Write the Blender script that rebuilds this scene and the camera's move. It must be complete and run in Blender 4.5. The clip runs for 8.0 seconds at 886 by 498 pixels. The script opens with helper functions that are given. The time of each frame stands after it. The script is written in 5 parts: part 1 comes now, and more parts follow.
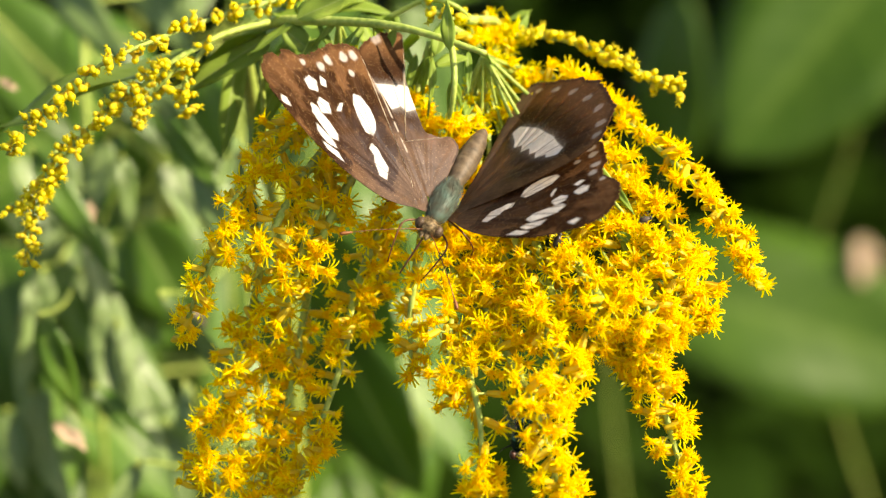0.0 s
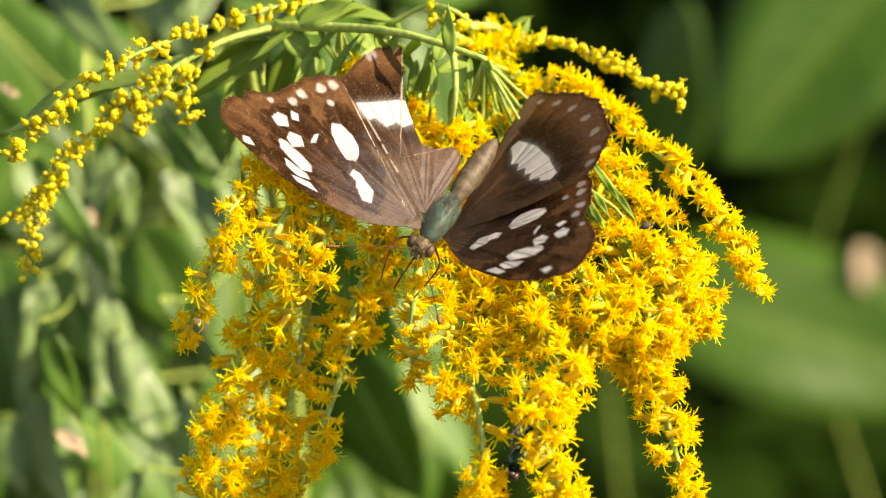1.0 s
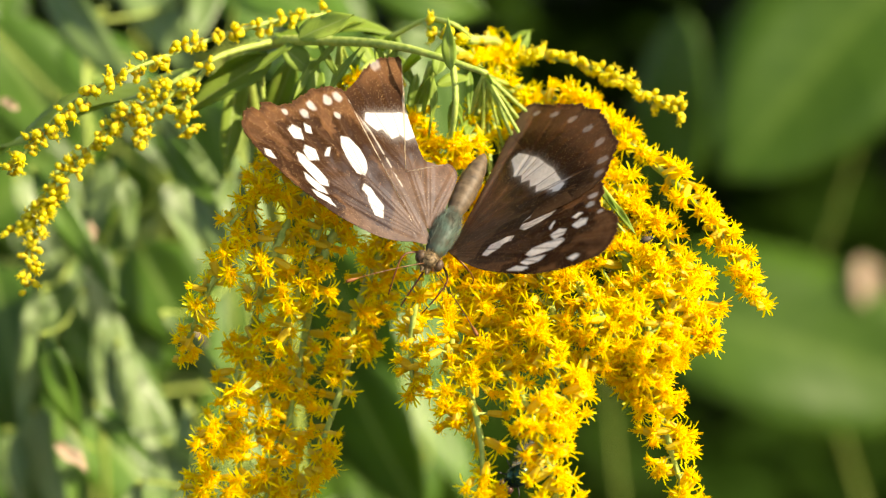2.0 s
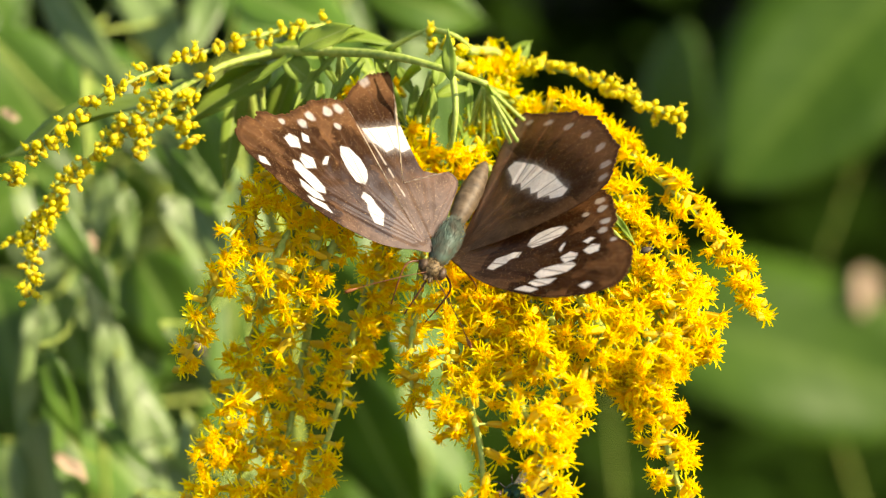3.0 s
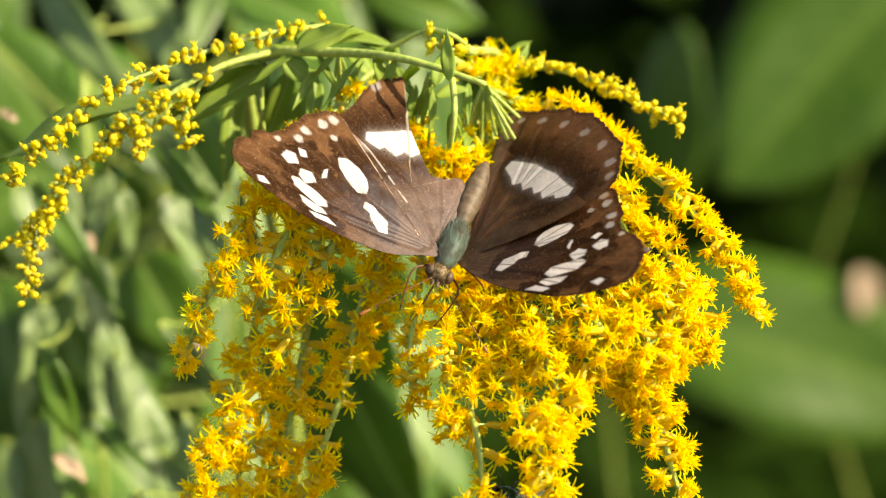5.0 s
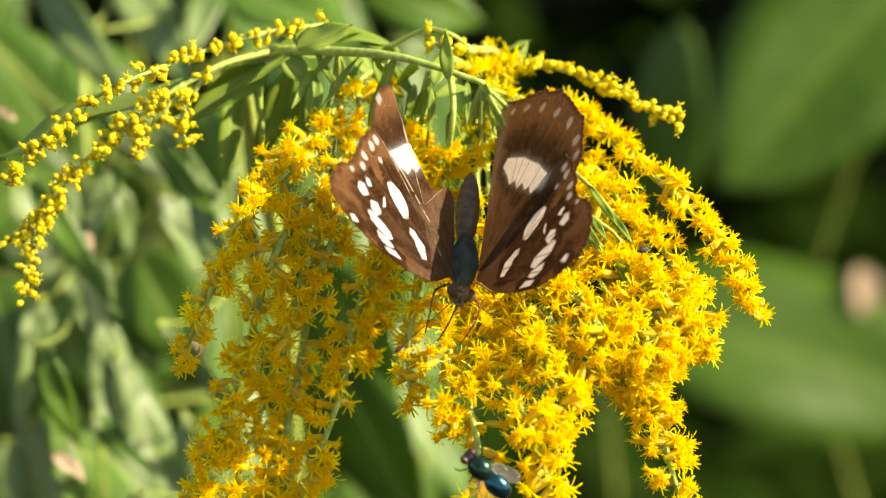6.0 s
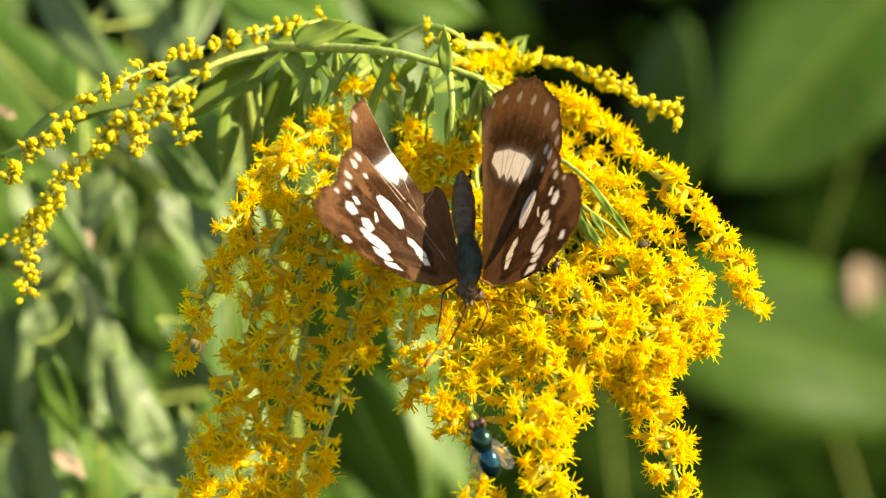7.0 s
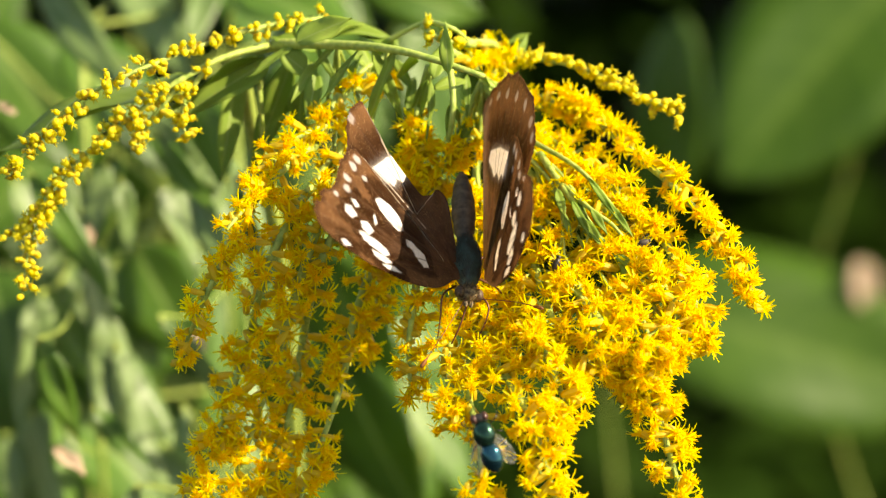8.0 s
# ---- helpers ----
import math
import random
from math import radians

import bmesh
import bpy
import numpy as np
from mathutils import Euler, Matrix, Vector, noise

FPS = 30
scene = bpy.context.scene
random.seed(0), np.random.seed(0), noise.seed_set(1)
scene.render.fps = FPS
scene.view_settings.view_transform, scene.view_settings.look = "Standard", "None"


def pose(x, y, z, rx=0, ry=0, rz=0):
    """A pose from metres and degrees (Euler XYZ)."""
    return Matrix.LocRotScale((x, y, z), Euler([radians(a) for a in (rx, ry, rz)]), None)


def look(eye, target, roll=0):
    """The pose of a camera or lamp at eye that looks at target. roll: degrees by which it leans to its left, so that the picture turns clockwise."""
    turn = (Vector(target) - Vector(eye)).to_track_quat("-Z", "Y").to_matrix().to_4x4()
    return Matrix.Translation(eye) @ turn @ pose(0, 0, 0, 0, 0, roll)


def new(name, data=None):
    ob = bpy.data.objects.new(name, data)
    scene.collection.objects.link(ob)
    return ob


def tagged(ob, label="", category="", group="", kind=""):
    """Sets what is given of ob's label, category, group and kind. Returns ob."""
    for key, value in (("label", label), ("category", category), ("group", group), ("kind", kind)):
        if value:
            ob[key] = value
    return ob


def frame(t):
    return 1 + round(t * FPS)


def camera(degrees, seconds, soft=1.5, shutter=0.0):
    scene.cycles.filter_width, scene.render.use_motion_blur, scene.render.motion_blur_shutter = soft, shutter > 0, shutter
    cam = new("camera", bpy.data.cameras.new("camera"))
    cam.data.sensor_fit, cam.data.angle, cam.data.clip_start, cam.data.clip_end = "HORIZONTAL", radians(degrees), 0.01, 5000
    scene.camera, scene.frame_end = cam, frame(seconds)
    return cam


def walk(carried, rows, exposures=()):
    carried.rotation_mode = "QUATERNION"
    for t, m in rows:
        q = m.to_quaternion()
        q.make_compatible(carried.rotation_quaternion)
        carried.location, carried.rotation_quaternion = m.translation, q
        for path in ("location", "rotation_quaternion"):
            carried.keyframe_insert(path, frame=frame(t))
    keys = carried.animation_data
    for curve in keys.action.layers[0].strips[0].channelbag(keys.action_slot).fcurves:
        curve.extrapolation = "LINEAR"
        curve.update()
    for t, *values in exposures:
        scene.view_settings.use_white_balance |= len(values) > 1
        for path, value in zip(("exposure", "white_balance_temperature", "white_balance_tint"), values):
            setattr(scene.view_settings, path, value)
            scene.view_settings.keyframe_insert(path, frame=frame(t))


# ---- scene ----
# One late-summer clump of goldenrod seen close, a butterfly and a fly on it.
# The spray is laid out in millimetres in a frame that leans back with the slope of the
# plant: u to the right, v up the slope, w out of it, round a point 1 m above the ground.
LEAN = radians(20)
PERCH = Vector((0, 0, 1.0))
U, V, W = Vector((1, 0, 0)), Vector((0, math.sin(LEAN), math.cos(LEAN))), Vector((0, -math.cos(LEAN), math.sin(LEAN)))


def at(u, v, w):
    """A place on the spray, from millimetres to the world."""
    return PERCH + (U * u + V * v + W * w) * 0.001


# ---- camera ----
cam = camera(16, 8.0, soft=1.25)
cam.data.dof.use_dof = True
cam.data.dof.focus_distance = 0.556
cam.data.dof.aperture_fstop = 13
EYE = at(0, 0, 558)


def view(pan, tilt, roll=0):
    return Matrix.Translation(EYE) @ pose(0, 0, 0, 70 + tilt, 0, pan) @ pose(0, 0, 0, 0, 0, roll)


walk(cam, [
    (0, view(0.000, -0.565, 0)),
    (0.5, view(0.021, -0.534, 0)),
    (1, view(0.021, -0.452, 0)),
    (1.5, view(0.021, -0.339, 0)),
    (3, view(0.021, -0.010, 0)),
    (3.5, view(0.000, 0.000, 0)),
    (4, view(0.021, -0.005, 0)),
    (4.5, view(0.010, 0.000, 0)),
    (6, view(-0.021, -0.021, 0)),
    (6.5, view(-0.021, -0.041, -0.25)),
    (7, view(-0.036, -0.092, -0.25)),
    (7.5, view(-0.031, -0.103, -0.25)),
    (8, view(-0.021, -0.144, -0.1)),
])

# ---- light ----
SUN_DIR = Vector((0.775, -0.18, 0.605)).normalized()
world = bpy.data.worlds.new("sky")
scene.world = world
world.use_nodes = True
sky = world.node_tree.nodes.new("ShaderNodeTexSky")
sky.sky_type = "NISHITA"
sky.sun_disc = False
sky.sun_elevation = math.asin(SUN_DIR.z)
sky.sun_rotation = math.atan2(SUN_DIR.x, SUN_DIR.y)
world.node_tree.links.new(sky.outputs[0], world.node_tree.nodes["Background"].inputs[0])
world.node_tree.nodes["Background"].inputs[1].default_value = 0.098
sun = new("sun", bpy.data.lights.new("sun", "SUN"))
sun.data.energy = 3.9
sun.data.angle = radians(0.53)
sun.data.color = (1.0, 0.96, 0.88)
sun.matrix_world = look(SUN_DIR * 5 + PERCH, PERCH)
scene.view_settings.exposure = 1.42
scene.view_settings.use_white_balance = True
scene.view_settings.white_balance_temperature = 8700
scene.view_settings.white_balance_tint = 11


# ---- materials ----
def material(name, rough=0.6, spec=0.4):
    m = bpy.data.materials.new(name)
    m.use_nodes = True
    nt = m.node_tree
    b = nt.nodes["Principled BSDF"]
    b.inputs["Roughness"].default_value = rough
    b.inputs["Specular IOR Level"].default_value = spec
    return m, nt, b


def node(nt, kind, **values):
    n = nt.nodes.new(kind)
    for k, v in values.items():
        n.inputs[k.replace("_", " ")].default_value = v
    return n


def ramp(nt, fac, stops):
    r = nt.nodes.new("ShaderNodeValToRGB")
    while len(r.color_ramp.elements) < len(stops):
        r.color_ramp.elements.new(0.5)
    for e, (p, c) in zip(r.color_ramp.elements, stops):
        e.position, e.color = p, (*c, 1)
    nt.links.new(fac, r.inputs[0])
    return r.outputs[0]


def mix(nt, fac, a, b, kind="MIX"):
    n = nt.nodes.new("ShaderNodeMix")
    n.data_type, n.blend_type = "RGBA", kind
    for socket, value in ((n.inputs[0], fac), (n.inputs[6], a), (n.inputs[7], b)):
        if isinstance(value, bpy.types.NodeSocket):
            nt.links.new(value, socket)
        else:
            socket.default_value = value if isinstance(value, float) else (*value, 1)
    return n.outputs[2]


def noise_tex(nt, scale, detail=3.0, coords="Object"):
    tc = nt.nodes.new("ShaderNodeTexCoord")
    n = node(nt, "ShaderNodeTexNoise", Scale=scale, Detail=detail)
    nt.links.new(tc.outputs[coords], n.inputs["Vector"])
    return n.outputs[0]


def bump(nt, b, height, strength, distance):
    n = node(nt, "ShaderNodeBump", Strength=strength, Distance=distance)
    nt.links.new(height, n.inputs["Height"])
    nt.links.new(n.outputs[0], b.inputs["Normal"])
    return n.outputs[0]


def see_through(nt, b, colour, amount):
    """Lets a thin leaf or petal pass some light."""
    t = nt.nodes.new("ShaderNodeBsdfTranslucent")
    if isinstance(colour, bpy.types.NodeSocket):
        nt.links.new(colour, t.inputs[0])
    else:
        t.inputs[0].default_value = (*colour, 1)
    m = nt.nodes.new("ShaderNodeMixShader")
    m.inputs[0].default_value = amount
    nt.links.new(b.outputs[0], m.inputs[1])
    nt.links.new(t.outputs[0], m.inputs[2])
    nt.links.new(m.outputs[0], nt.nodes["Material Output"].inputs[0])


def petal_material(name, dark, light, through_colour, amount):
    m, nt, b = material(name, 0.45, 0.35)
    info = nt.nodes.new("ShaderNodeObjectInfo")
    geo = nt.nodes.new("ShaderNodeNewGeometry")
    isl = nt.nodes.new("ShaderNodeMath")
    isl.operation = "ADD"
    nt.links.new(info.outputs["Random"], isl.inputs[0])
    nt.links.new(geo.outputs["Random Per Island"], isl.inputs[1])
    half = nt.nodes.new("ShaderNodeMath")
    half.operation = "MULTIPLY"
    half.inputs[1].default_value = 0.5
    nt.links.new(isl.outputs[0], half.inputs[0])
    c = ramp(nt, half.outputs[0], [(0.1, dark), (0.75, light)])
    c = mix(nt, noise_tex(nt, 900.0), c, light)
    nt.links.new(c, b.inputs["Base Color"])
    see_through(nt, b, through_colour, amount)
    return m


def leaf_material(name, dark, light, vein, gloss=0.42, amount=0.3, vein_scale=26.0, vein_tone=0.3, spec=0.22):
    m, nt, b = material(name, gloss, spec)
    info = nt.nodes.new("ShaderNodeObjectInfo")
    uv = nt.nodes.new("ShaderNodeUVMap")
    sep = nt.nodes.new("ShaderNodeSeparateXYZ")
    nt.links.new(uv.outputs[0], sep.inputs[0])
    side = nt.nodes.new("ShaderNodeMath")
    side.operation = "ABSOLUTE"
    nt.links.new(sep.outputs[1], side.inputs[0])
    slant = node(nt, "ShaderNodeMath")
    slant.operation = "MULTIPLY_ADD"
    slant.inputs[1].default_value = -0.22
    nt.links.new(side.outputs[0], slant.inputs[0])
    nt.links.new(sep.outputs[0], slant.inputs[2])
    comb = nt.nodes.new("ShaderNodeCombineXYZ")
    nt.links.new(slant.outputs[0], comb.inputs[0])
    wave = node(nt, "ShaderNodeTexWave", Scale=vein_scale * 0.16, Distortion=1.2, Detail=1.0)
    nt.links.new(comb.outputs[0], wave.inputs[0])
    side_vein = ramp(nt, wave.outputs[1], [(0.9, (0, 0, 0)), (1.0, (vein_tone,) * 3)])
    mid_vein = ramp(nt, side.outputs[0], [(0.03, (0.9, 0.9, 0.9)), (0.09, (0, 0, 0))])
    c = ramp(nt, noise_tex(nt, 60.0, 4.0), [(0.3, dark), (0.72, light)])
    c = mix(nt, 0.55, c, ramp(nt, info.outputs["Random"], [(0.0, dark), (1.0, light)]))
    c = mix(nt, ramp(nt, noise_tex(nt, 240.0), [(0.66, (0, 0, 0)), (0.8, (0.35, 0.35, 0.35))]), c, (0.16, 0.12, 0.05))
    c = mix(nt, side_vein, c, vein)
    c = mix(nt, mid_vein, c, vein)
    nt.links.new(c, b.inputs["Base Color"])
    bump(nt, b, wave.outputs[1], vein_tone, 0.0004)
    see_through(nt, b, mix(nt, 0.5, c, (0.25, 0.42, 0.04)), amount)
    return m


def plain(name, dark, light, rough=0.6, scale=300.0, depth=0.0002, metal=0.0, spec=0.4):
    m, nt, b = material(name, rough, spec)
    n = noise_tex(nt, scale, 4.0)
    nt.links.new(ramp(nt, n, [(0.3, dark), (0.7, light)]), b.inputs["Base Color"])
    b.inputs["Metallic"].default_value = metal
    if depth:
        bump(nt, b, n, 0.5, depth)
    return m


RAY = petal_material("ray_yellow", (0.94, 0.87, 0.012), (0.98, 0.96, 0.03), (0.98, 0.85, 0.008), 0.66)
DISC = petal_material("disc_yellow", (0.92, 0.62, 0.006), (0.96, 0.80, 0.014), (0.98, 0.68, 0.004), 0.64)
BUD = petal_material("bud_yellow", (0.66, 0.60, 0.015), (0.88, 0.80, 0.04), (0.88, 0.74, 0.015), 0.4)
CUP = petal_material("green_bracts", (0.62, 0.50, 0.03), (0.78, 0.64, 0.05), (0.85, 0.6, 0.02), 0.5)
STALK = plain("green_stalk", (0.20, 0.30, 0.045), (0.40, 0.48, 0.11), 0.55, 900.0, 0.0004)
LEAF = leaf_material("goldenrod_leaf", (0.033, 0.092, 0.007), (0.092, 0.200, 0.026), (0.20, 0.32, 0.08), 0.40, 0.28, 26.0, 0.12, 0.36)
# Leaf green lightened: the sheen of sun and sky is in the colour.
PALE = leaf_material("sheen_pale_leaf", (0.080, 0.150, 0.034), (0.225, 0.330, 0.125), (0.26, 0.36, 0.16), 0.40, 0.26, 26.0, 0.12, 0.42)
BRACT = leaf_material("fresh_bract", (0.15, 0.26, 0.03), (0.32, 0.44, 0.08), (0.34, 0.44, 0.13), 0.45, 0.4, 26.0, 0.1)
BROAD = leaf_material("broad_leaf", (0.028, 0.078, 0.004), (0.062, 0.130, 0.012), (0.08, 0.15, 0.02), 0.42, 0.22, 14.0, 0.3, 0.3)
# Undergrowth leaf: the deep shade back there is put into its near-black green.
THICKET = leaf_material("shade_toned_leaf", (0.006, 0.020, 0.001), (0.016, 0.042, 0.003), (0.02, 0.04, 0.004), 0.75, 0.2, 14.0, 0.3, 0.05)
DRY = plain("withered_brown", (0.22, 0.15, 0.09), (0.42, 0.32, 0.22), 0.8, 250.0)
# Soil brown taken down to carry shade that the weeds don't cast here.
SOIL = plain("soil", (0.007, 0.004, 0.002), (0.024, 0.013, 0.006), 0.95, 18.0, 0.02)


# ---- building helpers ----
def part(name, bm, mats, parent=None, label="", smooth=True):
    me = bpy.data.meshes.new(name)
    bm.to_mesh(me)
    bm.free()
    for m in mats if isinstance(mats, (list, tuple)) else [mats]:
        me.materials.append(m)
    if smooth:
        me.polygons.foreach_set("use_smooth", [True] * len(me.polygons))
    ob = new(name, me)
    ob.parent = parent
    return tagged(ob, label)


def thing(name, label, category, m=None, group="", kind=""):
    ob = new(name)
    ob.empty_display_size = 0.01
    if m is not None:
        ob.matrix_basis = m
    return tagged(ob, label, category, group, kind)


def spline(points, n):
    """n places along a smooth line through the points."""
    p = [Vector(q) for q in points]
    p = [p[0] * 2 - p[1]] + p + [p[-1] * 2 - p[-2]]
    out = []
    for i in range(n):
        s = i / (n - 1) * (len(p) - 3)
        k = min(int(s), len(p) - 4)
        f = s - k
        a, b, c, d = p[k:k + 4]
        out.append(0.5 * (2 * b + (c - a) * f + (2 * a - 5 * b + 4 * c - d) * f * f + (3 * b - a - 3 * c + d) * f ** 3))
    return out


def tube(bm, line, radii, sides=6, slot=0, cap=True):
    """A tube along a line of places, with a radius for each."""
    rings, side = [], None
    for i, p in enumerate(line):
        d = (line[min(i + 1, len(line) - 1)] - line[max(i - 1, 0)]).normalized()
        if side is None:
            side = d.orthogonal().normalized()
        side = (side - d * side.dot(d)).normalized()
        up = d.cross(side)
        rings.append([bm.verts.new(p + (side * math.cos(k * math.tau / sides) + up * math.sin(k * math.tau / sides)) * radii[i]) for k in range(sides)])
    for a, b in zip(rings, rings[1:]):
        for k in range(sides):
            bm.faces.new((a[k], a[(k + 1) % sides], b[(k + 1) % sides], b[k])).material_index = slot
    if cap:
        bm.faces.new(rings[0][::-1]).material_index = slot
        bm.faces.new(rings[-1]).material_index = slot


def blob(bm, centre, radii, turn=None, rings=10, sides=14, slot=0, shape=None):
    """A rounded body; shape(s) scales its girth from one end (s=0) to the other along y."""
    turn = turn or Matrix.Identity(3)
    centre = Vector(centre)
    rows = []
    for i in range(rings + 1):
        th = math.pi * i / rings
        y, r = -math.cos(th), max(math.sin(th), 0.02)
        if shape:
            r *= shape(i / rings)
        rows.append([bm.verts.new(centre + turn @ Vector((radii[0] * r * math.cos(k * math.tau / sides), radii[1] * y, radii[2] * r * math.sin(k * math.tau / sides)))) for k in range(sides)])
    for a, b in zip(rows, rows[1:]):
        for k in range(sides):
            bm.faces.new((a[k], b[k], b[(k + 1) % sides], a[(k + 1) % sides])).material_index = slot
    bm.faces.new(rows[0]).material_index = slot
    bm.faces.new(rows[-1][::-1]).material_index = slot


def frame_of(x, z):
    """A rotation whose x axis runs along x and whose z axis is as near to z as it can be."""
    x = Vector(x).normalized()
    z = Vector(z)
    z = (z - x * z.dot(x)).normalized()
    y = z.cross(x)
    return Matrix((x, y, z)).transposed()


def leaf_bm(length, width, droop=0.15, fold=0.25, wave=0.03, rnd=None, peak=0.36, tip=1.15, steps=16, thick=0.0003, teeth=0.0):
    """A pointed leaf along +x, with a crease, a bowed midrib and a thin edge, in metres."""
    rnd = rnd or random
    bm = bmesh.new()
    uv = bm.loops.layers.uv.new("UVMap")
    across = (-1, -0.55, -0.08, 0.08, 0.55, 1)
    ph, twist = rnd.uniform(0, 6), rnd.uniform(-0.25, 0.25)
    layers = []
    for sgn in (1, -1):
        rows = []
        for i in range(steps + 1):
            s = i / steps
            half = width / 2 * max((s / peak) ** (tip * peak / (1 - peak)) * ((1 - s) / (1 - peak)) ** tip, 0.03 * (1 - s))
            half *= 1 + teeth * (1 if i % 2 else -1)
            row = []
            for c in across:
                y = c * half
                z = -droop * length * s * s + abs(c) * half * fold + wave * length * math.sin(ph + 9 * s + (2 if c > 0 else 0)) * abs(c)
                z += y * twist * s + (abs(c) < 0.1) * -0.04 * half + sgn * thick / 2 * (1 if abs(c) < 0.9 else 0.2)
                row.append((bm.verts.new((length * s, y, z)), s, c))
            rows.append(row)
        layers.append(rows)
    for rows, flip in zip(layers, (False, True)):
        for a, b in zip(rows, rows[1:]):
            for k in range(len(across) - 1):
                q = [a[k], b[k], b[k + 1], a[k + 1]]
                f = bm.faces.new([v[0] for v in (q[::-1] if not flip else q)])
                for lp, v in zip(f.loops, (q[::-1] if not flip else q)):
                    lp[uv].uv = (v[1], v[2])
    top, low = layers
    for k in (0, len(across) - 1):
        for i in range(steps):
            q = [top[i][k], top[i + 1][k], low[i + 1][k], low[i][k]]
            f = bm.faces.new([v[0] for v in q])
            for lp, v in zip(f.loops, q):
                lp[uv].uv = (v[1], v[2])
    bmesh.ops.recalc_face_normals(bm, faces=bm.faces)
    return bm


def add_leaf(parent, p0, p1, width, facing, mat, rnd, name="leaf", label="", **shape):
    """A leaf from p0 to p1, width in metres, its upper side turned to facing."""
    d = p1 - p0
    ob = part(name, leaf_bm(d.length, width, rnd=rnd, **shape), mat, parent, label)
    ob.matrix_basis = Matrix.Translation(p0) @ frame_of(d, facing).to_4x4()
    return ob


# ---- ground ----
def build_ground():
    bm = bmesh.new()
    n, size = 60, 2.4
    grid = {}
    coords = [-600, -120, -30, -8] + [-size + 2 * size * i / n for i in range(n + 1)] + [8, 30, 120, 600]
    for i, x in enumerate(coords):
        for j, y in enumerate(coords):
            near = 1 if max(abs(x), abs(y)) <= size else 0
            z = near * (0.05 * noise.noise((x * 1.5, y * 1.5, 0)) + 0.018 * noise.noise((x * 9, y * 9, 3)))
            grid[i, j] = bm.verts.new((x, y + 1.0, z))
    for i in range(len(coords) - 1):
        for j in range(len(coords) - 1):
            bm.faces.new((grid[i, j], grid[i + 1, j], grid[i + 1, j + 1], grid[i, j + 1]))
    tagged(part("ground", bm, SOIL), "soil under the weeds, coloured dark in place of their shade", "ground", kind="structure")


build_ground()


# ---- goldenrod ----
def head_mesh(seed, opened=1.0):
    """One flower head, facing +z, in metres: a green cup, ray petals and a few tubular florets."""
    r = random.Random(seed)
    bm = bmesh.new()
    mm = 0.001
    cup = [Vector((0, 0, z * mm)) for z in (-3.6, -3.2, -1.6, -0.2)]
    tube(bm, cup, [0.3 * mm, 0.6 * mm, 0.85 * mm, 0.8 * mm], 7, 2, False)
    rays = r.randint(7, 10)
    for k in range(rays):
        a = (k + r.uniform(-0.35, 0.35)) * math.tau / rays
        out, side = Vector((math.cos(a), math.sin(a), 0)), Vector((-math.sin(a), math.cos(a), 0))
        length, wid = r.uniform(1.8, 2.9) * mm, r.uniform(0.16, 0.25) * mm
        lift = r.uniform(-0.1, 1.0 if seed % 2 else 0.6) * (1.9 - opened * 0.9)
        bend = r.uniform(0.1, 0.7)
        rows = []
        for s, w in ((0, 0.4), (0.3, 0.8), (0.65, 1.0), (0.9, 0.85), (1.0, 0.35)):
            ang = lift + 0.35 - bend * s
            p = out * (0.6 * mm + length * s * math.cos(ang)) + Vector((0, 0, length * s * math.sin(ang)))
            rows.append([bm.verts.new(p - side * wid * w), bm.verts.new(p + Vector((0, 0, -0.10 * mm * w))), bm.verts.new(p + side * wid * w)])
        for p, q in zip(rows, rows[1:]):
            for i in (0, 1):
                bm.faces.new((p[i], q[i], q[i + 1], p[i + 1])).material_index = 0
    florets = r.randint(5, 8)
    for k in range(florets):
        a = k * math.tau / florets + r.uniform(-0.3, 0.3)
        rad = r.uniform(0.25, 0.8) * mm
        base = Vector((math.cos(a) * rad * 0.7, math.sin(a) * rad * 0.7, -0.3 * mm))
        lean_ = Vector((math.cos(a) * rad * 0.7, math.sin(a) * rad * 0.7, r.uniform(0.9, 1.8) * mm))
        tip = base + lean_
        tube(bm, [base, base.lerp(tip, 0.6), tip], [0.14 * mm, 0.22 * mm, 0.32 * mm], 5, 1, False)
        d = lean_.normalized()
        e = d.orthogonal().normalized()
        f = d.cross(e)
        for j in range(5):
            b = j * math.tau / 5
            o, s = e * math.cos(b) + f * math.sin(b), f * math.cos(b) - e * math.sin(b)
            v = [bm.verts.new(tip + o * 0.26 * mm - s * 0.14 * mm), bm.verts.new(tip + o * 0.26 * mm + s * 0.14 * mm), bm.verts.new(tip + o * 0.72 * mm + d * r.uniform(0.0, 0.4) * mm)]
            bm.faces.new(v).material_index = 1 if j % 2 else 0
        if r.random() < 0.7:
            tube(bm, [tip - d * 0.2 * mm, tip + d * r.uniform(0.5, 1.3) * mm], [0.10 * mm, 0.06 * mm], 4, 1)
    me = bpy.data.meshes.new("flower_head")
    bm.to_mesh(me)
    bm.free()
    for m in (RAY, DISC, CUP):
        me.materials.append(m)
    return me


